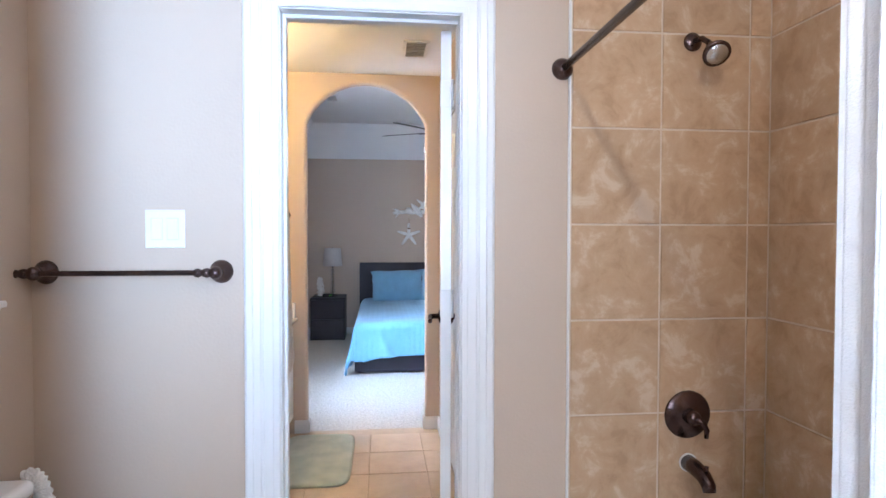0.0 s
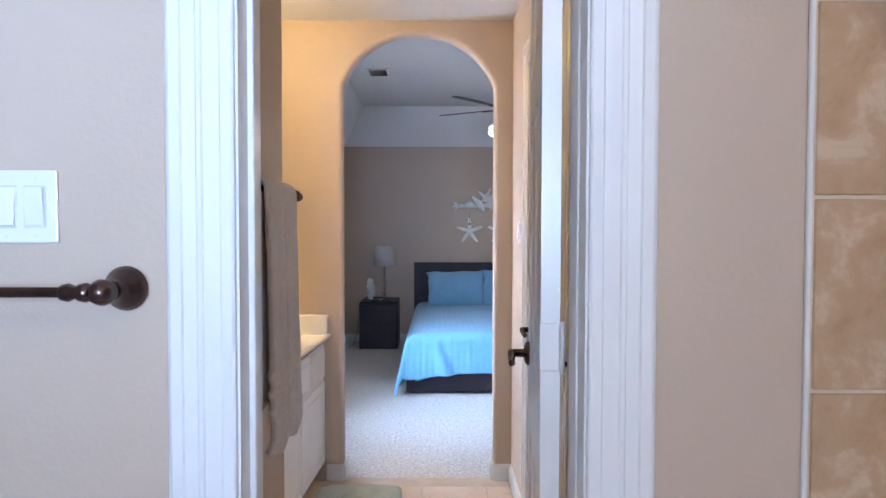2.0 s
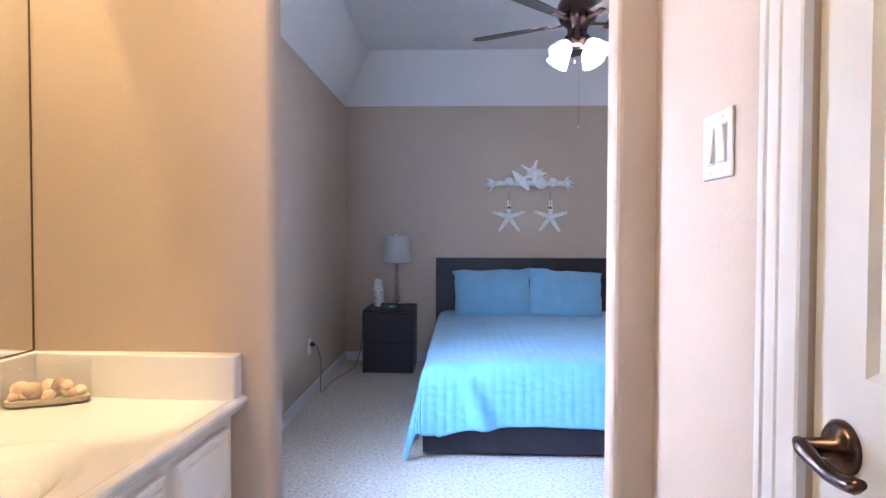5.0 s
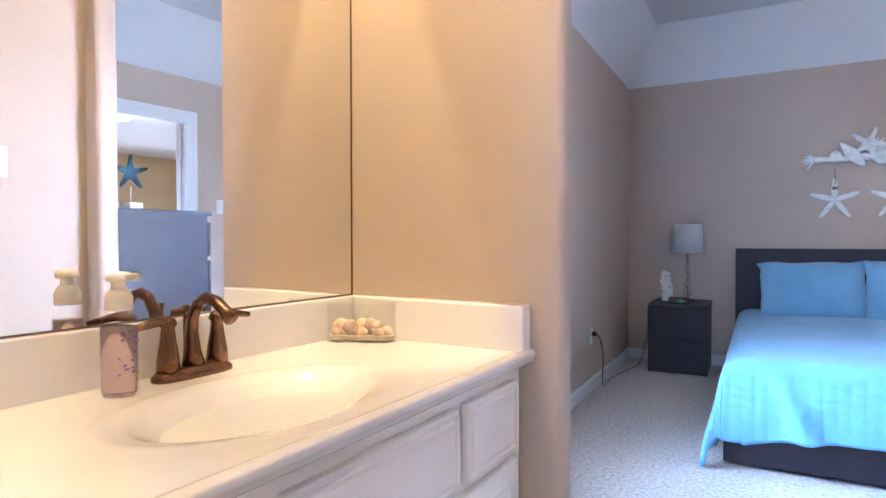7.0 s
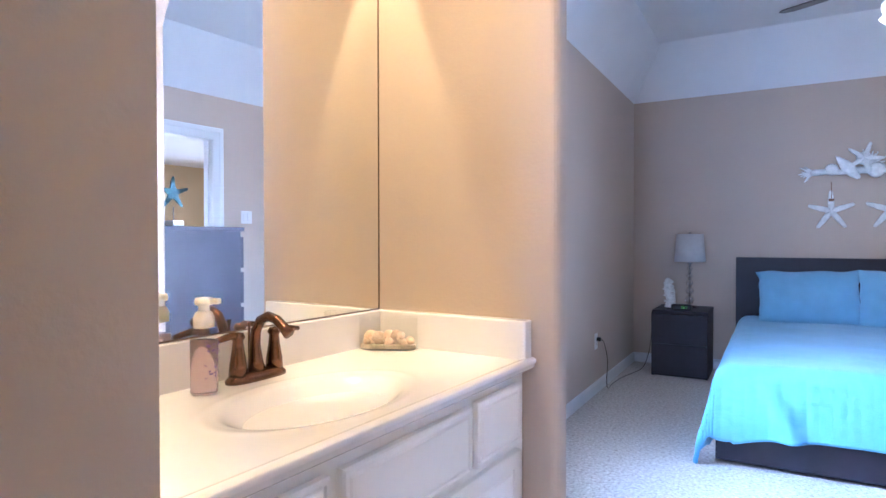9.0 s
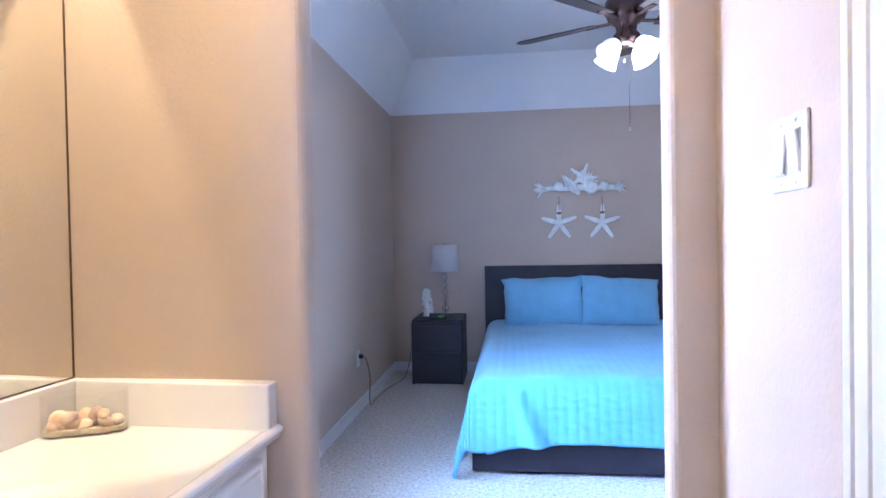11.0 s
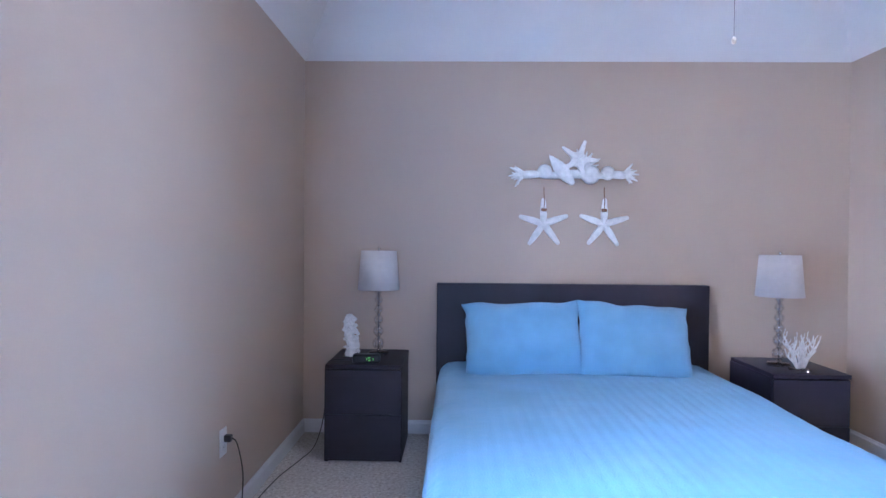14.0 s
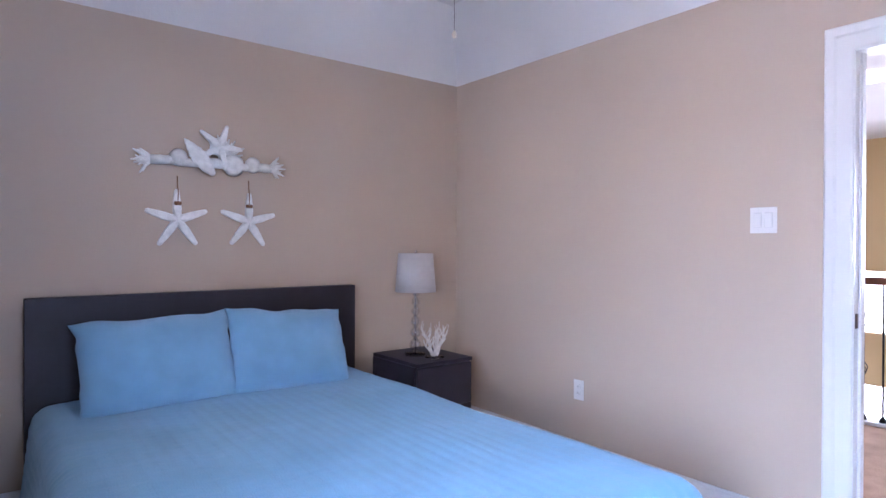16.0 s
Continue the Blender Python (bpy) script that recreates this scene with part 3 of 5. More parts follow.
# ---- bedroom window ----
def window():
    y0, y1, z0, z1 = WIN
    ob = thing("window_1", "tall white window with blinds, overexposed by daylight", "window", (XL, 0, 0), 0, "", "structure")
    bm = bmesh.new()
    for a, b, c, d in ((y0, y0 + 0.05, z0, z1), (y1 - 0.05, y1, z0, z1), (y0, y1, z0, z0 + 0.05), (y0, y1, z1 - 0.05, z1)):
        box(-0.13, -0.07, a, b, c, d, 0.004, 1, bm)
    part("window_frame", bm, TRIM, ob)
    # Added white liner on one side: daylight glare on the reveal, as colour.
    part("reveal", box(-0.07, -0.001, y1 - 0.006, y1 - 0.001, z0, z1, 0.001, 1), TRIM, ob, "white lining added for the reveal's glare")
    zm = (z0 + z1) / 2
    part("meeting_rail", box(-0.12, -0.075, y0 + 0.05, y1 - 0.05, zm - 0.025, zm + 0.025, 0.004, 1), TRIM, ob)
    for a, b in ((z0 + 0.05, zm - 0.025), (zm + 0.025, z1 - 0.05)):
        pane = part("pane", box(-0.102, -0.098, y0 + 0.05, y1 - 0.05, a, b), PANE, ob)
        pane.visible_shadow = False
    part("window_sill", box(-0.07, 0.045, y0 - 0.05, y1 + 0.085, z0 - 0.03, z0, 0.006, 2), TRIM, ob)
    part("apron", box(0.0, 0.016, y0 - 0.03, y1 + 0.06, z0 - 0.09, z0 - 0.03, 0.004, 2), TRIM, ob)
    part("valance", box(-0.045, 0.012, y0 + 0.004, y1 - 0.004, z1 - 0.085, z1 - 0.004, 0.008, 3), TRIM, ob)
    slat = None
    n = 27
    for k in range(n):
        z = z0 + 0.03 + (z1 - 0.13 - z0) * k / (n - 1)
        if slat is None:
            slat = part("slat", turned(box(-0.024, 0.024, y0 + 0.012, y1 - 0.012, -0.0014, 0.0014), pose(0, 0, 0, 0, 5, 0)), SLAT, ob)
            one = slat
        else:
            one = new("slat", slat.data)
            one.parent = ob
        one.location = (-0.035, 0, z)
    for y in (y0 + 0.15, y1 - 0.15):
        part("cord", tube([(-0.010, y, z0 + 0.01), (-0.010, y, z1 - 0.06)], 0.0012, 6), TRIM, ob)


window()


# ---- bed ----
def bed():
    ob = thing("bed", "dark espresso low bed frame with a plain panel headboard", "bed", (0, 0, 0))
    part("headboard", box(-0.232, 1.438, 7.435, 7.50, 0.0, 0.985, 0.004, 2), ESPRESSO, ob)
    part("footboard", box(-0.205, 1.410, 5.205, 5.240, 0.02, 0.36, 0.004, 2), ESPRESSO, ob)
    for x in (-0.205, 1.385):
        part("side_rail", box(x, x + 0.025, 5.240, 7.435, 0.06, 0.34, 0.003, 1), ESPRESSO, ob)
    for x in (-0.18, 1.34):
        for y in (5.26, 7.36):
            part("leg", box(x, x + 0.045, y, y + 0.045, 0.0, 0.10, 0.002, 1), ESPRESSO, ob)
    mat_ = thing("mattress", "mattress hidden under the blue quilt", "mattress", (0, 0, 0))
    part("mattress_body", box(-0.17, 1.375, 5.26, 7.42, 0.22, 0.47, 0.05, 4), PILLOW, mat_)


bed()


def quilt_height(x, y):
    """The quilt's top: slack folds and the ridges of its channels."""
    n = noise.noise(Vector((x * 2.2, y * 2.2, 1.0))) * 0.010 + noise.noise(Vector((x * 9, y * 7, 4.0))) * 0.0022
    return n


def quilt():
    """Laid over the mattress: flat on top, over its edges, hanging at both sides and the foot."""
    cx, cy0, cy1, top = 0.603, 5.195, 7.40, 0.495
    hw, r = 0.80, 0.075
    drop_side, drop_foot = 0.36, 0.245
    bm = bmesh.new()
    half_len = hw - r + r * math.pi / 2 + drop_side
    long = (cy1 - cy0) - r + r * math.pi / 2 + drop_foot
    nu, nv = 260, 250

    def bend(s, flat, drop):
        """Out along the top for flat, round the edge, then down: gives out and down."""
        if s < flat:
            return s, 0.0
        a = (s - flat) / r
        if a < math.pi / 2:
            return flat + r * math.sin(a), r * (1 - math.cos(a))
        return flat + r, r + (s - flat - r * math.pi / 2)

    def f(u, v):
        s, w = (2 * u - 1) * half_len, v * long
        ox, dx = bend(abs(s), hw - r, drop_side)
        ox = math.copysign(ox, s)
        oy, dy = bend(w, cy1 - cy0 - r, drop_foot)
        x, y = cx + ox, cy1 - oy
        ridge = (0.0042 if dy > 0 or dx > 0 else 0.0022) * abs(math.sin(math.pi * s / 0.052)) ** 0.7
        crinkle = 0.0030 * noise.noise(Vector((s * 20, w * 50, 0))) * (1.0 if dy > 0 or dx > 0 else 0.45)
        slack = quilt_height(s, w)
        z = top + slack + 0.012 * math.cos(min(1, abs(s) / hw) * math.pi / 2)
        z -= max(dx, dy) if min(dx, dy) < 1e-6 else math.hypot(dx, dy) * 0.96
        if dx > 0:
            flare = dx / (drop_side + r)
            x += math.copysign(0.045 * flare + 0.012 * flare * math.sin(w * 9), s)
        if dy > 0:
            flare = dy / (drop_foot + r)
            y -= 0.035 * flare + 0.008 * flare * math.sin(s * 8 + 1)
            for s0, lean, deep in ((-0.60, 0.40, 0.060), (0.60, -0.3, 0.030), (-0.30, 0.1, 0.008), (0.18, -0.1, 0.008)):
                y -= deep * flare * math.exp(-((s - s0 - lean * dy) / (0.030 + 0.08 * dy)) ** 2)
            z -= 0.055 * flare * flare * math.exp(-((abs(s) - hw) / 0.17) ** 2) * (1 if dx <= 0 else 1 - min(1, dx / 0.2))
        if dx > 0 and dy > 0:
            k = min(dx / 0.30, 1) * min(dy / 0.27, 1)
            x += math.copysign(0.050 * k, s)
            y -= 0.055 * k * (1 - abs(abs(dx - dy)) * 1.5)
        if dx > 0.0 or dy > 0.0:
            nrm = Vector((math.copysign(1, s) if dx > dy else 0, -1 if dy >= dx else 0, 0.2))
            p = Vector((x, y, z)) + (ridge + crinkle) * nrm
        else:
            p = Vector((x, y, z + ridge + crinkle))
        p.z = max(p.z, 0.012 + 0.004 * math.sin(30 * u))
        return p

    grid(nu, nv, f, bm)
    ob = thing("quilt", "bright blue channel-stitched cotton quilt spread over the bed", "quilt", (0, 0, 0))
    part("binding", tube([f(k / 160, 1.0) for k in range(161)], 0.006, 6), QUILT, ob, "", True)
    for u in (0.0, 1.0):
        part("binding", tube([f(u, k / 90) for k in range(91)], 0.006, 6), QUILT, ob, "", True)
    q = part("cover", bm, QUILT, ob, "", True)
    mod = q.modifiers.new("thickness", "SOLIDIFY")
    mod.thickness, mod.offset = 0.008, 1


quilt()


def pillow(label, centre, w, h, t, tilt, roll, seed):
    ob = thing("pillow", label, "pillow", centre, 0, "pillows on the bed")
    bm = bmesh.new()
    for side in (1, -1):
        def f(u, v):
            a, b = math.sin((u - 0.5) * math.pi), math.sin((v - 0.5) * math.pi)
            edge = max(0.0, (1 - abs(a) ** 2.6) * (1 - abs(b) ** 2.6))
            wr = 0.012 * noise.noise(Vector((a * 2.2 + seed, b * 2.2, side))) + 0.004 * noise.noise(Vector((a * 7, b * 7, seed)))
            inx, inz = 1 - 0.035 * (1 - b * b) * abs(a) ** 3 + 0.020 * (a * b) ** 8, 1 - 0.045 * (1 - a * a) * abs(b) ** 3 + 0.020 * (a * b) ** 8
            sag = 0.020 * noise.noise(Vector((a * 2.2, seed * 3.0, 0)))
            return Vector((w * a * inx + 0.012 * noise.noise(Vector((seed, b * 3.5, 7))) * abs(a), side * (t * 0.5 * edge ** 0.55 + wr * edge), h * b * inz + sag * max(0, b)))
        grid(40, 30, f, bm)
    bmesh.ops.remove_doubles(bm, verts=bm.verts, dist=0.0015)
    turned(bm, pose(0, 0, 0, tilt, roll, 0))
    part("pillow_case", bm, PILLOW, ob, "", True)


pillow("blue cotton pillow leaning on the dark headboard", (0.272, 7.185, 0.682), 0.335, 0.226, 0.27, -25, -2, 1)
pillow("blue cotton pillow leaning on the headboard, slightly turned", (0.902, 7.175, 0.680), 0.318, 0.226, 0.27, -27, 4, 5)


# ---- nightstands and dresser ----
def drawer_chest(name, label, category, loc, rz, w, d, h, drawers, group=""):
    """A plain chest with its front at -y: a thick top, sides, and drawer fronts that overhang with finger gaps."""
    ob = thing(name, label, category, loc, rz, group)
    part("top", box(-w / 2, w / 2, -0.012, d, h - 0.022, h, 0.002, 1), ESPRESSO, ob)
    for s in (-1, 1):
        part("side_panel", box(s * (w / 2 - 0.004) - 0.011, s * (w / 2 - 0.004) + 0.011 if s < 0 else w / 2 - 0.002, 0.012, d - 0.004, 0, h - 0.022, 0.0015, 1), ESPRESSO, ob)
    part("back_panel", box(-w / 2 + 0.01, w / 2 - 0.01, d - 0.012, d - 0.004, 0.02, h - 0.022), ESPRESSO, ob)
    part("plinth", box(-w / 2 + 0.012, w / 2 - 0.012, 0.03, 0.045, 0, 0.055), ESPRESSO, ob)
    gap = 0.004 if drawers < 4 else 0.022
    fh = (h - 0.022 - (0.026 if drawers < 4 else 0.030)) / drawers
    for k in range(drawers):
        z = 0.022 + k * fh
        part("drawer", box(-w / 2 + 0.004, w / 2 - 0.004, -0.008, 0.010, z, z + fh - gap, 0.002, 1), ESPRESSO, ob)
        part("drawer_box", box(-w / 2 + 0.03, w / 2 - 0.03, 0.010, d - 0.06, z + 0.02, z + fh - 0.05), ESPRESSO, ob)
    return ob


drawer_chest("nightstand", "dark espresso two-drawer nightstand beside the window wall", "nightstand", (-0.626, 7.075, 0), 0, 0.43, 0.48, 0.550, 2, "nightstands by the bed")
drawer_chest("nightstand", "dark espresso two-drawer nightstand at the far side of the bed", "nightstand", (1.786, 6.982, 0), 0, 0.415, 0.47, 0.548, 2, "nightstands by the bed")
drawer_chest("dresser", "tall dark espresso six-drawer dresser against the arch wall", "dresser", (0.903, 4.042, 0), 180, 0.80, 0.475, 1.205, 6)


# ---- lamps ----
def table_lamp(label, loc):
    ob = thing("table_lamp", label, "lamp", loc, 0, "bedside lamps")
    part("foot", lathe([(0, 0), (0.062, 0), (0.064, 0.004), (0.060, 0.012), (0.030, 0.016), (0, 0.016)], 28), CRYSTAL, ob, "clear glass foot", True)
    part("stem", tube([(0, 0, 0.012), (0, 0, 0.42)], 0.0025, 8), STEEL, ob, "chrome stem", True)
    z = 0.022
    for r in (0.037, 0.033, 0.030, 0.027, 0.025, 0.022):
        part("collar", lathe([(0, z), (0.013, z), (0.013, z + 0.006), (0, z + 0.006)], 12), STEEL, ob, "", True)
        z += 0.006
        part("glass_ball", lathe([(r * math.sin(math.pi * k / 12), z + r - r * math.cos(math.pi * k / 12)) for k in range(13)], 20), BALL, ob, "clear glass ball", True)
        z += 2 * r
    bm = bmesh.new()
    lathe_pts = [(0.127, 0.395), (0.108, 0.632)]
    rings = []
    for off in (0.0, -0.003):
        for r, zz in lathe_pts:
            rings.append([bm.verts.new(((r + off) * math.cos(2 * math.pi * k / 48), (r + off) * math.sin(2 * math.pi * k / 48), zz)) for k in range(48)])
    for a, b in ((0, 1), (1, 3), (3, 2), (2, 0)):
        for k in range(48):
            j = (k + 1) % 48
            bm.faces.new((rings[a][k], rings[a][j], rings[b][j], rings[b][k]))
    part("shade", bm, SHADE, ob, "white drum shade", True)
    part("spider", box(-0.107, 0.107, -0.0015, 0.0015, 0.618, 0.622), STEEL, ob)
    part("bulb", lathe([(0, 0.45), (0.014, 0.45), (0.016, 0.49), (0.03, 0.53), (0.028, 0.56), (0, 0.58)], 16), PLATE, ob, "", True)
    part("finial", lathe([(0, 0.622), (0.006, 0.622), (0.004, 0.632), (0.009, 0.642), (0.006, 0.65), (0, 0.653)], 12), STEEL, ob, "", True)
    return ob


table_lamp("table lamp with clear stacked glass balls and white drum shade", (-0.588, 7.405, 0.550))
table_lamp("table lamp with clear glass ball stem and white drum shade", (1.745, 7.225, 0.548))


def coral_column():
    ob = thing("coral_ornament", "white knobbly coral column on the nightstand", "ornament", (-0.745, 7.33, 0.550))
    bm = bmesh.new()
    rnd = random.Random(4)
    tube([(0, 0, 0.0), (0.01, 0, 0.06), (-0.01, 0, 0.13), (0.0, 0, 0.2), (-0.015, 0, 0.25)], [0.03, 0.026, 0.024, 0.02, 0.008], 12, bm)
    for k in range(46):
        z = 0.015 + 0.235 * rnd.random()
        a, r = rnd.uniform(0, 6.28), (0.016 + 0.02 * (1 - z / 0.28)) * rnd.uniform(0.7, 1.3)
        s = rnd.uniform(0.010, 0.020)
        got = bmesh.ops.create_icosphere(bm, subdivisions=1, radius=s)["verts"]
        m = Matrix.Translation((r * math.cos(a), r * math.sin(a), z)) @ pose(0, 0, 0, rnd.uniform(0, 90), rnd.uniform(0, 90), 0) @ Matrix.Diagonal((1, 1.3, rnd.uniform(0.35, 0.7), 1))
        bmesh.ops.transform(bm, matrix=m, verts=got)
    turned(bm, Matrix.Diagonal((1.2, 1.05, 1.0, 1)))
    for v in bm.verts:
        v.co += 0.004 * noise.noise_vector(v.co * 60)
    part("coral", bm, CORAL, ob)
    part("base", box(-0.04, 0.04, -0.03, 0.03, 0, 0.012, 0.003, 2), CRYSTAL, ob, "clear block base")


def coral_branches():
    ob = thing("coral_ornament", "white branching coral on a clear block", "ornament", (1.778, 7.07, 0.548))
    bm = bmesh.new()
    rnd = random.Random(9)

    def grow(p, d, length, r, depth):
        n = 4
        pts, rad_, q, e = [p.copy()], [r], p.copy(), d.copy()
        for k in range(n):
            e = (e + Vector((rnd.uniform(-.25, .25), rnd.uniform(-.2, .2), 0.10))).normalized()
            q = q + e * length / n
            pts.append(q.copy()), rad_.append(r * (1 - 0.35 * (k + 1) / n))
        tube(pts, rad_, 7, bm)
        if depth:
            for k in (1, 2, 3, 4):
                if k == 4 or rnd.random() < 0.75:
                    side = Vector((rnd.uniform(-1, 1), rnd.uniform(-.6, .6), 0.55)).normalized()
                    grow(pts[k], (e * 0.5 + side).normalized(), length * rnd.uniform(0.45, 0.65), rad_[k] * 0.75, depth - 1)

    for a in (-0.75, -0.4, -0.1, 0.25, 0.55, 0.85):
        grow(Vector((a * 0.02, 0, 0.015)), Vector((a, rnd.uniform(-.35, .35), 1.0)).normalized(), 0.105, 0.0085, 2)
    turned(bm, Matrix.Diagonal((1.05, 1.0, 1.12, 1)))
    part("coral", bm, CORAL, ob, "", True)
    part("base", box(-0.045, 0.045, -0.035, 0.035, 0, 0.014, 0.003, 2), CRYSTAL, ob, "clear block base")


coral_column()
coral_branches()

SEGMENTS = {"1": "bc", "5": "afgcd", "0": "abcdef"}


def clock():
    ob = thing("alarm_clock", "black digital alarm clock with lit green digits", "clock", (-0.620, 7.135, 0.550), 4)
    part("case", turned(box(-0.078, 0.078, -0.028, 0.035, 0, 0.05, 0.014, 4), Matrix.Identity(4)), BLACK, ob, "", True)
    part("screen", box(-0.055, 0.055, -0.0295, -0.0275, 0.012, 0.040, 0.001, 1), BLACK, ob, "glossy dark display")
    bm = bmesh.new()
    at = {"a": (0, 1, 1), "g": (0, 0, 1), "d": (0, -1, 1), "f": (-1, 0.5, 0), "b": (1, 0.5, 0), "e": (-1, -0.5, 0), "c": (1, -0.5, 0)}
    for i, ch in enumerate("151"):
        cx = (-0.004, 0.018, 0.034)[i]
        for s in SEGMENTS[ch]:
            u, v, flat = at[s]
            px, pz = cx + u * 0.0058, 0.026 + v * 0.0088
            w, h = (0.0044, 0.0010) if flat else (0.0010, 0.0034)
            box(px - w, px + w, -0.0310, -0.0300, pz - h, pz + h, bm=bm)
    for pz in (0.021, 0.031):
        box(0.0060, 0.0075, -0.0310, -0.0300, pz - 0.001, pz + 0.001, bm=bm)
    part("digits", bm, GREEN, ob, "lit green digits")


clock()

cord = thing("power_cord", "thin black cord from the outlet across the carpet", "cable", (0, 0, 0))
pts = [(XL + 0.03, 6.272, 0.40), (XL + 0.06, 6.275, 0.38), (XL + 0.085, 6.28, 0.25), (XL + 0.075, 6.30, 0.10), (XL + 0.06, 6.40, 0.012), (XL + 0.05, 6.60, 0.007),
       (XL + 0.07, 6.85, 0.007), (XL + 0.12, 7.10, 0.007), (XL + 0.16, 7.24, 0.03), (XL + 0.20, 7.27, 0.16), (XL + 0.225, 7.25, 0.34), (XL + 0.235, 7.20, 0.50), (XL + 0.28, 7.17, 0.556), (XL + 0.41, 7.16, 0.556)]
fine = []
for k in range(len(pts) - 1):
    p0, p1, p2, p3 = [Vector(pts[min(max(k + d, 0), len(pts) - 1)]) for d in (-1, 0, 1, 2)]
    for s in range(5):
        u = s / 5
        fine.append(0.5 * ((2 * p1) + (p2 - p0) * u + (2 * p0 - 5 * p1 + 4 * p2 - p3) * u * u + (3 * p1 - p0 - 3 * p2 + p3) * u ** 3))
part("wire", tube(fine, 0.003, 6), BLACK, cord, "", True)
part("plug", box(XL + 0.0095, XL + 0.04, 6.258, 6.286, 0.385, 0.415, 0.005, 2), BLACK, cord)


# ---- shell wall art ----
def star_bm(R, r, depth, arms=5, turn=90, blunt=0.22, bm=None, bend=0.0):
    """A domed starfish with rounded arms, facing -y."""
    out = bm or bmesh.new()
    top = out.verts.new((0, -depth, 0))
    back = out.verts.new((0, 0, 0))
    outline = []
    for k in range(arms):
        a = radians(turn + 360 / arms * k)
        d, n = Vector((math.cos(a), 0, math.sin(a))), Vector((-math.sin(a), 0, math.cos(a)))
        w = R * 0.135
        for s, f in ((-1, 0.42), (-1, 0.70), (-0.9, 0.94), (-0.45, 1.0), (0.45, 1.0), (0.9, 0.94), (1, 0.70), (1, 0.42)):
            ww = w * (1.25 - 0.62 * f)
            outline.append((d * R * f - n * ww * s * -1 + n * bend * R * f * f, depth * (1.0 - 0.7 * f)))
        ang = a + math.pi / arms
        outline.append((Vector((math.cos(ang), 0, math.sin(ang))) * r, depth * 0.55))
    rim_, ridge = [], []
    for p, t in outline:
        rim_.append(out.verts.new(p))
        ridge.append(out.verts.new(Vector((p.x * 0.90, -t, p.z * 0.90))))
    n = len(outline)
    for k in range(n):
        j = (k + 1) % n
        out.faces.new((rim_[k], rim_[j], ridge[j], ridge[k]))
        out.faces.new((ridge[k], ridge[j], top))
        out.faces.new((rim_[j], rim_[k], back))
    return out


def hanging_star(label, x, seed):
    ob = thing("hanging_starfish", label, "wall decor", (x, YE - 0.004, 1.362), 0, "starfish hung on the wall")
    part("starfish", star_bm(0.165, 0.036, 0.026, turn=90 + seed), SHELL, ob)
    part("twine_wrap", turned(lathe([(0, -0.010), (0.017, -0.010), (0.019, -0.004), (0.019, 0.004), (0.017, 0.010), (0, 0.010)], 14, squash=0.8), pose(0, -0.014, 0.088)), TWINE, ob, "brown twine wrap", True)
    part("twine_loop", tube([(0, -0.012, 0.09), (0.003, -0.010, 0.15), (0, -0.006, 0.195), (0, -0.003, 0.235)], 0.0028, 6), TWINE, ob, "brown hanging twine", True)


hanging_star("white starfish hung on brown twine above the bed", 0.444, 1)
hanging_star("white starfish hung on twine, slightly turned", 0.828, -2)


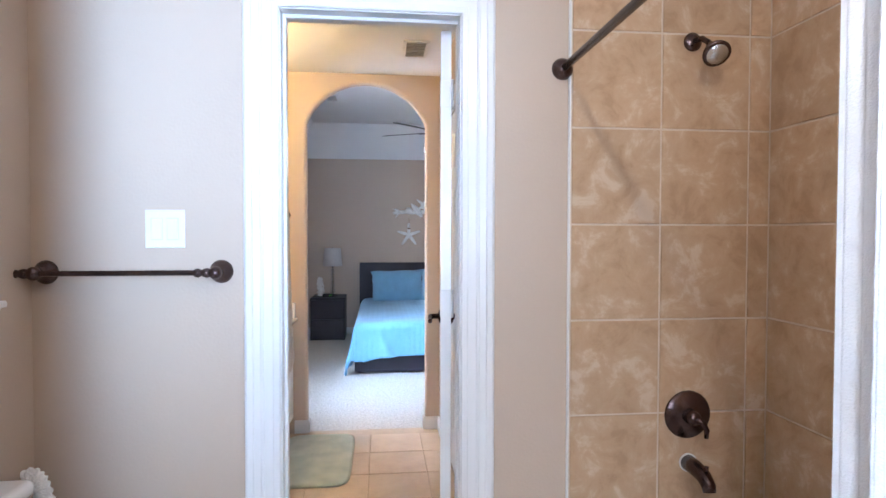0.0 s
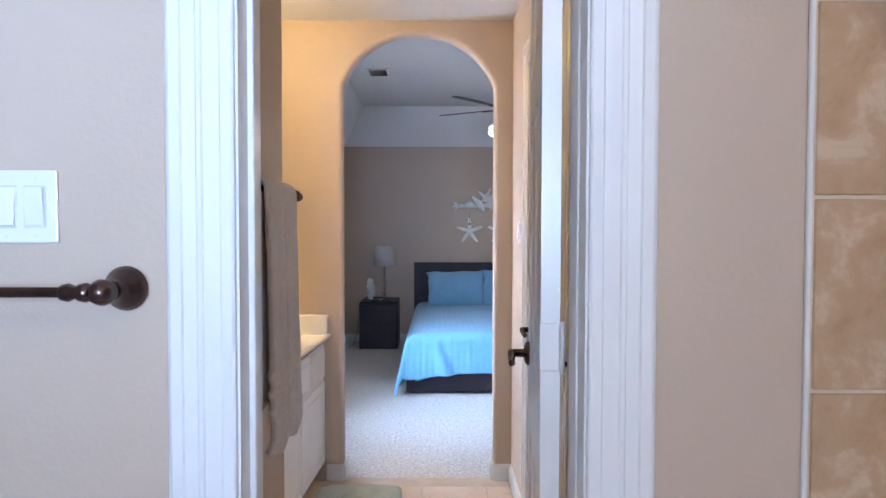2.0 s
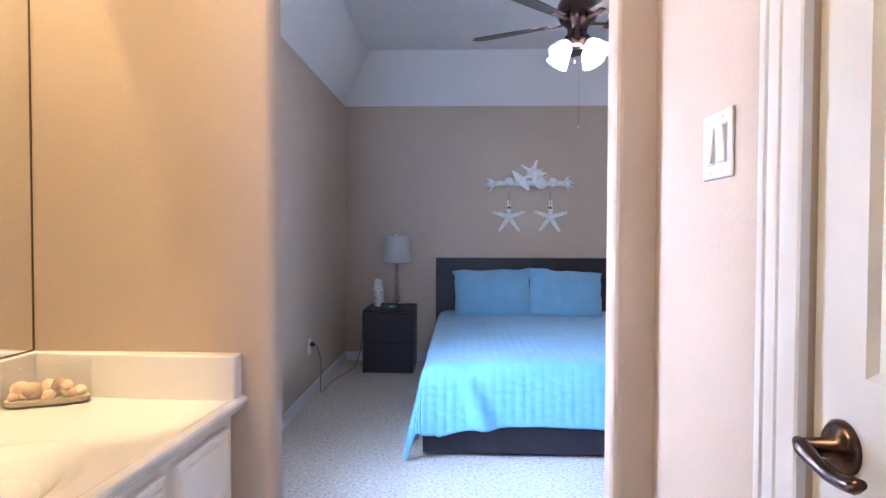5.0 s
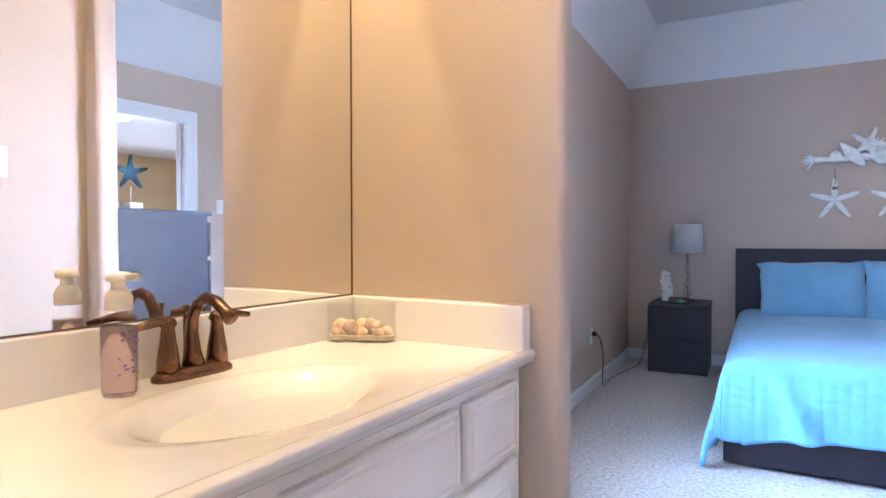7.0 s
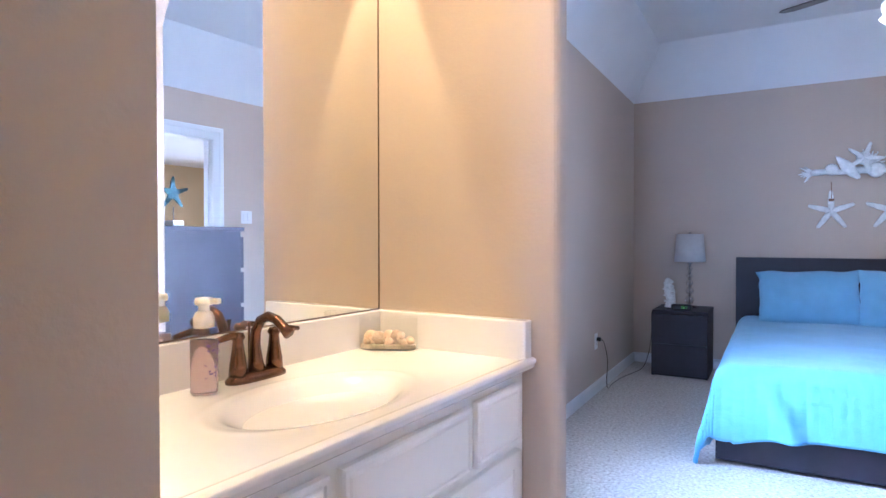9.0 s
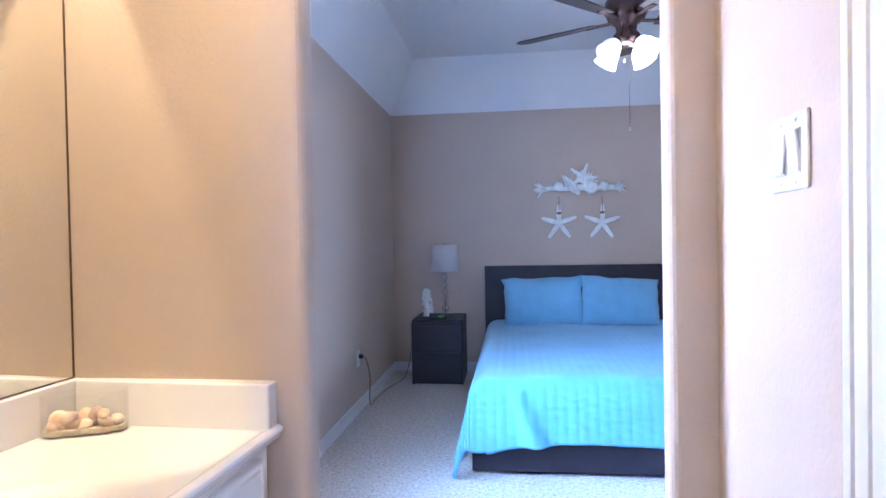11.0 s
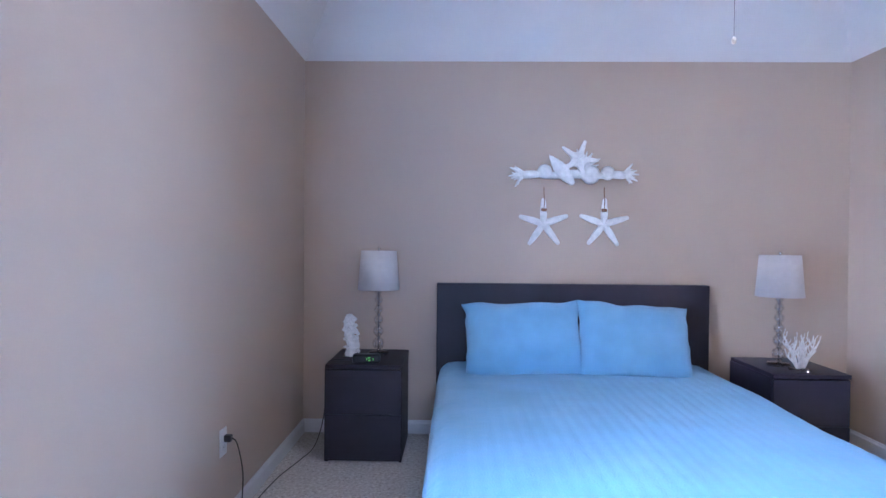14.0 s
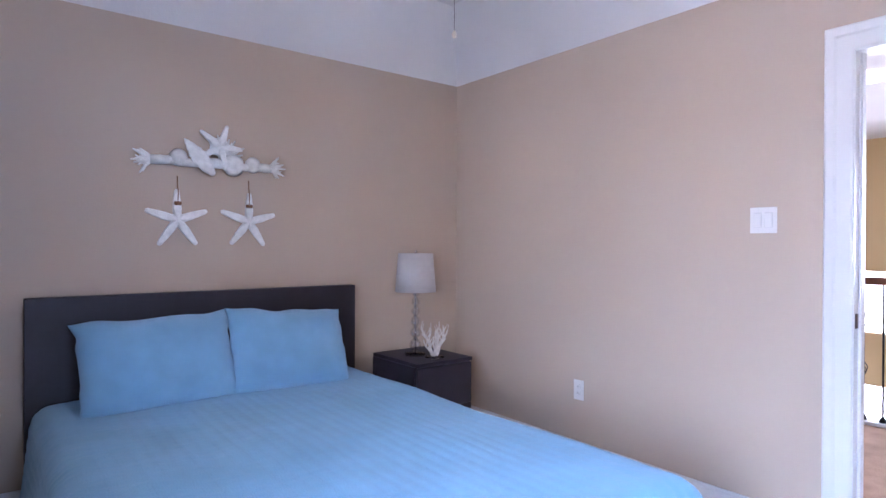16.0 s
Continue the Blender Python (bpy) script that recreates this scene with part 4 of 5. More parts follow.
def shell_garland():
    ob = thing("shell_wall_art", "white seashell, coral and starfish wall swag above the bed", "wall decor", (0.63, YE - 0.004, 1.68))
    bm = bmesh.new()
    rnd = random.Random(3)
    tube([(-0.30, -0.012, 0.0), (-0.15, -0.018, -0.01), (0, -0.02, 0.0), (0.15, -0.018, -0.01), (0.30, -0.012, -0.01)], [0.014, 0.022, 0.028, 0.022, 0.014], 8, bm)
    part("driftwood", bm, SHELL, ob, "pale whitewashed branch", True)
    def coral(base_pts, base_r, root, reach, angles, squash):
        fan = part("coral_fan", tube(base_pts, base_r, 8), SHELL, ob, "white finger coral", True)
        for k, a in enumerate(angles):
            p, d = Vector(root), Vector((math.cos(a), 0, math.sin(a) * squash))
            L = reach * (0.85 + 0.25 * math.sin(k * 2.3))
            bm = tube([p, p + d * L * 0.5 + Vector((0, -0.005, 0.003)), p + d * L + Vector((0, -0.002, 0.004 * math.sin(k * 1.7)))], [0.013, 0.010, 0.004], 7)
            q = p + d * L * 0.5
            e = (d + Vector((0, 0, 0.7 if k % 2 else -0.7))).normalized()
            tube([q, q + e * reach * 0.32], [0.008, 0.003], 6, bm)
            part("coral_finger", bm, SHELL, fan, "", True)

    for s in (-1, 1):
        coral([(s * 0.20, -0.012, 0.0), (s * 0.28, -0.014, -0.004), (s * 0.325, -0.014, -0.006)], [0.020, 0.026, 0.024], (s * 0.315, -0.014, -0.005), 0.100,
              [radians((0 if s > 0 else 180) + d) for d in (-48, -30, -12, 5, 22, 40, 58)], 0.8)
    coral([(0.04, -0.010, -0.02), (0.06, -0.012, 0.03)], [0.03, 0.035], (0.055, -0.012, 0.03), 0.125, [radians(15 + 15 * k) for k in range(8)], 1.0)
    part("starfish", turned(star_bm(0.130, 0.050, 0.034, turn=70), pose(0.025, -0.030, 0.090)), SHELL, ob, "white starfish")
    bm = bmesh.new()
    prof = [(0, -0.10), (0.012, -0.095), (0.030, -0.05), (0.034, -0.01), (0.040, 0.0), (0.030, 0.02), (0.032, 0.028), (0.022, 0.05), (0.023, 0.056), (0.012, 0.08), (0.012, 0.084), (0, 0.105)]
    turned(lathe(prof, 16, bm=bm, squash=0.7), pose(-0.080, -0.035, 0.022, 0, -40, 0) @ Matrix.Diagonal((1.25, 1.1, 1.2, 1)))
    part("whelk_shell", bm, SHELL, ob, "white spiral shell", True)
    for x, z, r in ((-0.185, 0.014, 0.047), (0.105, -0.004, 0.062), (0.215, 0.006, 0.046)):
        bm = bmesh.new()
        rings = []
        for j in range(5):
            f = j / 4
            rings.append([bm.verts.new((x + r * f * (1 + 0.04 * math.cos(9 * 2 * math.pi * k / 36)) * math.cos(2 * math.pi * k / 36), -0.022 - 0.028 * (1 - f * f), z + r * f * math.sin(2 * math.pi * k / 36))) for k in range(36)] if j else [bm.verts.new((x, -0.05, z))])
        for a, b in zip(rings, rings[1:]):
            for k in range(36):
                q = list(dict.fromkeys([a[k % len(a)], a[(k + 1) % 36 % len(a)], b[(k + 1) % 36], b[k]]))
                bm.faces.new(q)
        bm.faces.new(rings[-1])
        part("scallop_shell", bm, SHELL, ob, "white round shell", True)


shell_garland()


# ---- ceiling fan ----
def ceiling_fan():
    ob = thing("ceiling_fan", "dark bronze five-blade ceiling fan with lit frosted shades", "ceiling fan", (0.67, 5.54, 0))
    part("canopy", lathe([(0, TR), (0.07, TR), (0.072, TR - 0.02), (0.045, TR - 0.065), (0.014, TR - 0.075), (0, TR - 0.075)], 28), BRONZE, ob, "", True)
    part("downrod", tube([(0, 0, TR - 0.07), (0, 0, 2.60)], 0.012, 12), BRONZE, ob, "", True)
    part("motor_housing", lathe([(0, 2.62), (0.03, 2.615), (0.085, 2.59), (0.115, 2.53), (0.118, 2.475), (0.095, 2.43), (0.06, 2.405), (0.055, 2.37), (0.075, 2.345), (0.075, 2.315), (0.045, 2.29), (0, 2.285)], 36), BRONZE, ob, "", True)
    for k in range(5):
        a = 80 + 72 * k
        m = pose(0, 0, 2.440, 0, 0, a)
        bl = part("blade", turned(grid(14, 6, lambda u, v: Vector((0.17 + 0.50 * u, (v - 0.5) * (0.095 + 0.045 * math.sin(min(1, u * 1.1) * math.pi * 0.55)) * (1 if u < 0.9 else math.sqrt(max(0.05, 1 - ((u - 0.9) / 0.11) ** 2))), 0.0))), m @ pose(0, 0, 0, -11, 0, 0)), BLADE, ob)
        so = bl.modifiers.new("thickness", "SOLIDIFY")
        so.thickness = 0.006
        part("blade_iron", turned(box(0.09, 0.24, -0.018, 0.018, -0.012, -0.004, 0.003, 2), m), BRONZE, ob)
    for k in range(4):
        a = 40 + 90 * k
        m = pose(0, 0, 2.325, 0, 0, a) @ pose(0.07, 0, -0.005, 0, -42, 0)
        part("light_arm", turned(tube([(-0.02, 0, 0.01), (0.0, 0, -0.005), (0, 0, -0.03)], [0.010, 0.010, 0.016], 10), m), BRONZE, ob, "", True)
        prof = [(0.020, -0.025), (0.036, -0.042), (0.052, -0.075), (0.058, -0.105), (0.068, -0.130), (0.065, -0.130), (0.055, -0.105), (0.049, -0.075), (0.033, -0.042), (0.017, -0.027)]
        part("glass_shade", turned(lathe(prof, 24), m), FROST if k == 2 else BULB, ob, "frosted bell glass shade", True)
    for x, zb in ((0.012, 1.84), (-0.012, 2.22)):
        part("pull_chain", tube([(x, 0, 2.30), (x, 0, zb)], 0.0008, 6), BRONZE, ob)
        part("chain_knob", lathe([(0, zb - 0.022), (0.006, zb - 0.018), (0.007, zb - 0.008), (0.003, zb), (0, zb)], 10, (x, 0)), SAND, ob, "small wooden knob", True)


ceiling_fan()


def vent(name, label, at, w, d, slats, rz=0):
    ob = thing(name, label, "vent", at, rz)
    bm = bmesh.new()
    t = 0.02
    for a in ((-w / 2, w / 2, -d / 2, -d / 2 + t), (-w / 2, w / 2, d / 2 - t, d / 2), (-w / 2, -w / 2 + t, -d / 2 + t, d / 2 - t), (w / 2 - t, w / 2, -d / 2 + t, d / 2 - t)):
        box(*a, -0.010, -0.0005, 0.002, 1, bm)
    part("frame", bm, TRIM, ob)
    # Flat sheet behind the slats; the duct's shade is put into its colour.
    part("backing", box(-w / 2 + t, w / 2 - t, -d / 2 + t, d / 2 - t, -0.002, -0.0006), VENTBACK, ob, "flat sheet toned as the shaded duct")
    for k in range(slats):
        y = -d / 2 + t + (k + 0.5) * (d - 2 * t) / slats
        part("slat", turned(box(-w / 2 + t, w / 2 - t, -0.0105, 0.0105, -0.0006, 0.0006), pose(0, y, -0.009, 28, 0, 0)), TRIM, ob)


vent("ceiling_vent", "white slatted air vent in the vanity ceiling", (0.25, 2.86, VC), 0.15, 0.30, 9)
vent("ceiling_vent", "white slatted air vent in the bedroom ceiling", (-0.50, 5.86, TR), 0.20, 0.27, 8)


# ---- things on the dresser ----
ob = thing("star_ornament", "dark teal starfish on a white stand on the dresser", "ornament", (0.60, 3.70, 1.205))
part("base", box(-0.05, 0.05, -0.03, 0.03, 0, 0.03, 0.006, 2), PLATE, ob, "white block base")
part("rod", tube([(0, 0, 0.03), (0, 0, 0.10)], 0.004, 8), STEEL, ob)
part("star", turned(star_bm(0.085, 0.028, 0.02, turn=90), pose(0, 0, 0.17, 0, 0, 90)), TEAL, ob)


# ---- hall railing ----
def railing():
    ob = thing("stair_railing", "dark iron balusters under a brown wooden handrail", "railing", (4.5, 0, 0))
    part("handrail", box(-0.03, 0.03, 3.0, 8.0, 0.965, 1.02, 0.012, 3), WOOD, ob, "brown wooden handrail")
    part("shoe_rail", box(-0.05, 0.05, 3.0, 8.0, -0.004, 0.02, 0.004, 1), TRIM, ob)
    first = {}
    for k in range(36):
        y = 3.6 + 0.115 * k
        kind = k % 2
        if kind not in first:
            bm = tube([(0, 0, 0.02), (0, 0, 0.97)], 0.007, 8)
            lathe([(0, 0.02), (0.022, 0.02), (0.020, 0.045), (0.008, 0.06), (0, 0.06)], 10, bm=bm)
            if kind == 0:
                for zc in (0.38, 0.72):
                    for a in range(4):
                        tube([(0.024 * math.sin(s / 8 * math.pi) * math.cos(a * math.pi / 2 + s * 0.35), 0.024 * math.sin(s / 8 * math.pi) * math.sin(a * math.pi / 2 + s * 0.35), zc - 0.05 + 0.1 * s / 8) for s in range(9)], 0.0035, 5, bm)
            first[kind] = part("baluster", bm, IRON, ob, "", True)
            first[kind].location = (0, y, 0)
        else:
            o = new("baluster", first[kind].data)
            o.parent = ob
            o.location = (0, y, 0)


railing()
ob = thing("ceiling_light", "round lit flush ceiling light in the hall", "light", (4.60, 5.68, 2.46))
part("light_body", lathe([(0, 0), (0.12, 0), (0.12, -0.02), (0.10, -0.045), (0, -0.05)], 28), BULB, ob, "lit white diffuser", True)


# ---- vanity ----
VROT = pose(VX0, YA, 0, 0, 0, -3) @ pose(-VX0, -YA, 0)


def swing(ob):
    """The vanity and its wall stand three degrees out of square."""
    ob.matrix_basis = VROT @ ob.matrix_basis
    return ob


swing(bpy.data.objects["wall_mirror"])
CT, CF = 0.812, -0.512                    # counter top and front edge
SX, SY = -0.727, 2.873                    # basin centre


def vanity():
    ob = swing(thing("vanity_cabinet", "white painted vanity cabinet with raised panel fronts", "cabinet", (0, 0, 0)))
    fx = -0.548
    part("body", box(VX0 + 0.002, fx, WY - 0.05, YA + 0.026, FZ + 0.09, CT - 0.032, 0.002, 1), CABINET, ob)
    part("toe_kick", box(VX0 + 0.02, fx - 0.06, WY + 0.006, YA - 0.006, FZ, FZ + 0.09), CABINET, ob)

    def front(kind, y0, y1, z0, z1):
        bm = bmesh.new()
        w = 0.040 if kind == "door" else 0.010
        prof = [(0.0, 0.0), (0.014, 0.0), (0.018, 0.004), (0.018, w), (0.0145, w + 0.003), (0.0145, w + 0.007), (0.018, w + 0.012)]
        rings = [[bm.verts.new((fx + d, y, z)) for y, z in ((y0 + i, z0 + i), (y1 - i, z0 + i), (y1 - i, z1 - i), (y0 + i, z1 - i))] for d, i in prof]
        for a, b in zip(rings, rings[1:]):
            for k in range(4):
                bm.faces.new((a[k], a[(k + 1) % 4], b[(k + 1) % 4], b[k]))
        bm.faces.new(rings[-1])
        return part(kind, bm, CABINET, ob)

    front("drawer_front", 3.190, 3.420, 0.597, 0.751)
    front("drawer_front", 2.726, 3.158, 0.597, 0.749)
    front("drawer_front", 2.330, 2.695, 0.597, 0.749)
    front("door", 3.010, 3.420, FZ + 0.12, 0.576)
    front("door", 2.690, 2.985, FZ + 0.12, 0.576)
    front("door", 2.330, 2.665, FZ + 0.12, 0.576)


vanity()


def counter():
    """Cultured marble top with a moulded oval basin and upstands."""
    ob = swing(thing("sink_counter", "cream cultured marble vanity top with moulded oval basin", "countertop", (0, 0, 0)))
    bm = bmesh.new()
    nu, nv = 90, 190
    x0, x1, y0, y1 = VX0 + 0.001, CF, WY - 0.05, YA + 0.026
    ax, ay = 0.142, 0.222

    def f(u, v):
        x, y = x0 + (x1 - x0) * u, y0 + (y1 - y0) * v
        d = math.hypot((x - SX) / ax, (y - SY) / ay)
        z = CT
        if d < 1.0:
            z -= 0.085 * (1 - d ** 2.2) ** 1.3
        lip = (d - 1.13) / 0.07
        z -= 0.004 * max(0.0, 1 - max(0.0, (d - 1.0)) / 0.16) if d >= 1.0 else 0.004
        z += 0.001 * math.exp(-lip * lip)
        e = (x1 - x)
        if e < 0.020:
            z += 0.004 * math.sin(min(1, e / 0.020) * math.pi)
        return Vector((x, y, z))

    grid(nu, nv, f, bm)
    part("slab", bm, MARBLE, ob, "", True)
    prof = [(0.0, 0.0), (0.003, -0.001), (0.004, -0.004), (0.004, -0.012), (0.0, -0.015), (-0.002, -0.024), (-0.006, -0.028), (-0.03, -0.028)]
    bm = bmesh.new()
    rows = [[bm.verts.new((x1 + a, y, CT + b)) for a, b in prof] for y in (y0, y1)]
    for k in range(len(prof) - 1):
        bm.faces.new((rows[0][k], rows[0][k + 1], rows[1][k + 1], rows[1][k]))
    part("front_edge", bm, MARBLE, ob, "", True)
    part("backsplash", box(x0, x0 + 0.020, y0, y1, CT - 0.004, CT + 0.104, 0.004, 3), MARBLE, ob)
    part("side_splash", box(x0 + 0.021, CF - 0.008, YA - 0.018, y1, CT - 0.004, CT + 0.104, 0.005, 3), MARBLE, ob)
    part("drain", lathe([(0, -0.001), (0.020, -0.001), (0.022, 0.002), (0.016, 0.004), (0.014, 0.001), (0, 0.001)], 20, (SX, SY)), FAUCET, ob, "bronze drain").location = (0, 0, CT - 0.078)


counter()


def faucet():
    ob = swing(thing("faucet", "oil-rubbed bronze centerset faucet with two levers", "faucet", (-0.964, 2.909, CT)))
    bm = bmesh.new()
    prof = [(0.0, 0), (1.0, 0), (1.0, 0.35), (0.86, 0.8), (0.6, 1.0), (0, 1.0)]
    rings = [[bm.verts.new((0.027 * r * math.copysign(abs(math.cos(t)) ** 0.8, math.cos(t)), 0.082 * r * math.copysign(abs(math.sin(t)) ** 0.6, math.sin(t)), 0.022 * z)) for t in [2 * math.pi * k / 36 for k in range(36)]] if r else [bm.verts.new((0, 0, 0.022 * z))] for r, z in prof]
    for a, b in zip(rings, rings[1:]):
        for k in range(36):
            q = list(dict.fromkeys([a[k % len(a)], a[(k + 1) % 36 % len(a)], b[(k + 1) % 36 % len(b)], b[k % len(b)]]))
            bm.faces.new(q)
    part("base_plate", bm, FAUCET, ob, "", True)
    spout = [(0, 0, 0.015), (-0.004, 0, 0.045), (-0.006, 0, 0.08), (-0.002, 0, 0.110), (0.014, 0, 0.136), (0.040, 0, 0.147), (0.068, 0, 0.141), (0.092, 0, 0.124), (0.108, 0, 0.112)]
    part("spout", tube(spout, [0.022, 0.016, 0.0125, 0.0115, 0.0115, 0.0115, 0.0112, 0.012, 0.0135], 16), FAUCET, ob, "", True)
    part("lift_rod", tube([(-0.026, 0, 0.01), (-0.026, 0, 0.115), (-0.026, 0, 0.13)], [0.003, 0.003, 0.006], 8), FAUCET, ob, "", True)
    for s in (-1, 1):
        y = s * 0.052
        part("valve_body", lathe([(0, 0.012), (0.021, 0.012), (0.019, 0.04), (0.0135, 0.075), (0.0115, 0.095), (0.016, 0.102), (0.012, 0.112), (0, 0.114)], 20, (0, y)), FAUCET, ob, "", True)
        part("lever", tube([(0, y, 0.104), (0.004, y + s * 0.018, 0.109), (0.006, y + s * 0.042, 0.106), (0.006, y + s * 0.072, 0.101)], [0.010, 0.0085, 0.0075, 0.0055], 10), FAUCET, ob, "", True)


faucet()


def soap_bottle():
    ob = swing(thing("soap_dispenser", "clear pump bottle of pink foaming soap", "soap dispenser", (-0.946, 2.758, CT), 25))
    body = [(0, 0), (0.026, 0), (0.030, 0.004), (0.0305, 0.10), (0.0295, 0.118), (0.020, 0.138), (0.0185, 0.142), (0, 0.142)]
    part("bottle", lathe(body, 28, squash=0.82), DISH, ob, "clear plastic bottle", True)
    part("soap", lathe([(0, 0.003), (0.026, 0.003), (0.0285, 0.006), (0.029, 0.112), (0, 0.112)], 28, squash=0.82), SOAP, ob, "pink liquid", True)
    part("collar", lathe([(0, 0.139), (0.021, 0.139), (0.0215, 0.160), (0.017, 0.170), (0.012, 0.174), (0, 0.174)], 24), PUMP, ob, "white pump collar", True)
    part("neck", lathe([(0, 0.17), (0.0115, 0.17), (0.0115, 0.19), (0.015, 0.192), (0, 0.192)], 18), PUMP, ob, "", True)
    bm = lathe([(0, 0.186), (0.018, 0.186), (0.0195, 0.192), (0.017, 0.201), (0, 0.203)], 20)
    box(-0.010, 0.036, -0.008, 0.008, 0.188, 0.200, 0.003, 2, bm)
    part("pump_head", bm, PUMP, ob, "white pump head", True)
    bm = bmesh.new()
    rnd = random.Random(2)
    for k in range(26):
        a = radians(rnd.uniform(-62, 10))
        z = rnd.uniform(0.035, 0.112)
        p = Vector((0.0312 * math.cos(a), 0.0312 * 0.82 * math.sin(a), z))
        turned_box = bmesh.ops.create_cube(bm, size=1)["verts"]
        m = Matrix.Translation(p) @ pose(0, 0, 0, rnd.uniform(-50, 50), 0, math.degrees(a)) @ Matrix.Diagonal((0.0008, rnd.uniform(0.003, 0.008), rnd.uniform(0.0015, 0.004), 1))
        bmesh.ops.transform(bm, matrix=m, verts=turned_box)
    part("print", bm, INK, ob, "purple flower print")


soap_bottle()


def shell_dish():
    ob = swing(thing("shell_dish", "clear glass dish with sand and small seashells", "dish", (-0.930, 3.362, CT), 27))
    w, d, h, t = 0.086, 0.032, 0.094, 0.003
    bm = bmesh.new()
    n = 48
    sup = lambda a, s: (math.copysign(abs(math.cos(a)) ** 0.55, math.cos(a)) * (w - s), math.copysign(abs(math.sin(a)) ** 0.55, math.sin(a)) * (d - s))
    levels = [(0, 0), (0, h), (t, h), (t, t * 1.5)]
    rings = [[bm.verts.new((*sup(2 * math.pi * k / n, s), z)) for k in range(n)] for s, z in levels]
    for a, b in zip(rings, rings[1:]):
        for k in range(n):
            bm.faces.new((a[k], a[(k + 1) % n], b[(k + 1) % n], b[k]))
    bm.faces.new(rings[0]), bm.faces.new(rings[-1])
    part("glass", bm, DISH, ob, "clear glass wall", True)
    bm = bmesh.new()
    rings = [[bm.verts.new((*sup(2 * math.pi * k / n, t + 0.001), z)) for k in range(n)] for z in (t * 1.6, 0.016)]
    for k in range(n):
        bm.faces.new((rings[0][k], rings[0][(k + 1) % n], rings[1][(k + 1) % n], rings[1][k]))
    bm.faces.new(rings[0]), bm.faces.new(rings[1])
    part("sand", bm, SAND, ob, "pale sand")
    rnd = random.Random(7)
    for k in range(13):
        r = rnd.uniform(0.013, 0.019)
        bm = bmesh.new()
        if k % 3 == 0:
            lathe([(0, -r), (r * 0.5, -r * 0.7), (r * 0.85, 0), (r * 0.6, r * 0.4), (r * 0.62, r * 0.5), (r * 0.35, r * 0.9), (0, r * 1.3)], 12, bm=bm)
        else:
            bmesh.ops.create_icosphere(bm, subdivisions=2, radius=r)
            for v in bm.verts:
                v.co = Vector((v.co.x * 1.15, v.co.y * 0.95, v.co.z * 0.75)) * (1 + 0.12 * noise.noise(v.co * 130 + Vector((k, 0, 0))))
        x = -0.064 + 0.128 * ((k % 7) / 6)
        z = 0.022 + (0.014 if k >= 7 else 0) + rnd.uniform(0, 0.004)
        turned(bm, pose(x * (0.8 if k >= 7 else 1) + rnd.uniform(-.004, .004), rnd.uniform(-0.009, 0.009), z, rnd.uniform(0, 180), rnd.uniform(0, 180), 0))
        part("seashell", bm, SEASHELL, ob, "small tan seashell", True)


shell_dish()

ob = swing(thing("mirror", "large frameless vanity mirror down to the backsplash", "mirror", (VX0, 0, 0)))
part("glass", box(0.001, 0.006, WY + 0.012, YA - 0.004, CT + 0.108, 1.985), MIRROR, ob)
bm = box(0.001, 0.0075, YA - 0.0038, YA - 0.0005, CT + 0.105, 1.99)
box(0.001, 0.0075, WY + 0.010, YA - 0.004, CT + 0.1045, CT + 0.1078, bm=bm)
part("edge", bm, DARKEDGE, ob, "dark worn silvering at the edge")

ob = swing(thing("vanity_light", "bronze three-bulb vanity light bar above the mirror", "light", (VX0, 2.88, 2.26)))
part("back_bar", box(0.001, 0.02, -0.45, 0.45, -0.04, 0.05, 0.006, 2), BRONZE, ob)
for k in (-1, 0, 1):
    part("arm", tube([(0.02, 0.36 * k, 0.01), (0.10, 0.36 * k, 0.02), (0.15, 0.36 * k, 0.05)], 0.008, 8), BRONZE, ob, "", True)
    part("shade", lathe([(0.018, 0.075), (0.030, 0.060), (0.050, 0.0), (0.064, -0.05), (0.061, -0.05), (0.047, 0.0), (0.027, 0.057), (0.015, 0.072)], 24, (0.15, 0.36 * k)), FROST, ob, "frosted bell shade", True)


# ---- towel and bars ----
def towel_bar(name, label, length, loc, rz, far=True):
    """Along +x from 0, standing off its wall towards -y."""
    ob = thing(name, label, "towel bar", loc, rz)
    part("bar", turned(tube([(-0.02, -0.075, 0), (length + (0.02 if far else 0.0), -0.075, 0)], 0.0085, 6), Matrix.Identity(4)), BRONZE, ob)
    for x in (0.0, length):
        m = pose(x, 0, 0, 90, 0, 0)
        part("post", turned(lathe([(0, 0), (0.033, 0), (0.036, 0.006), (0.030, 0.016), (0.018, 0.028), (0.012, 0.045), (0.018, 0.058), (0.020, 0.075), (0.014, 0.090), (0, 0.094)], 24), m), BRONZE, ob, "", True)
    for x, s in ((-0.012, -1), (length + 0.012, 1) if far else (length - 0.012, -1)):
        prof = [(0.0, 0.0), (0.010, 0.0), (0.015, 0.010), (0.013, 0.020), (0.009, 0.026), (0.014, 0.036), (0.012, 0.046), (0.005, 0.052), (0.007, 0.060), (0.003, 0.068), (0, 0.069)]
        part("finial", turned(lathe(prof, 18), pose(x, -0.075, 0, 0, 90 * s, 0)), BRONZE, ob, "", True)
    return ob


towel_bar("towel_bar", "bronze towel bar on the bathroom wall", 0.505, (-0.945, BY, 1.262), 0, False)
towel_bar("towel_bar", "bronze towel bar carrying a grey towel", 0.60, (WX, 1.545, 1.462), 90)


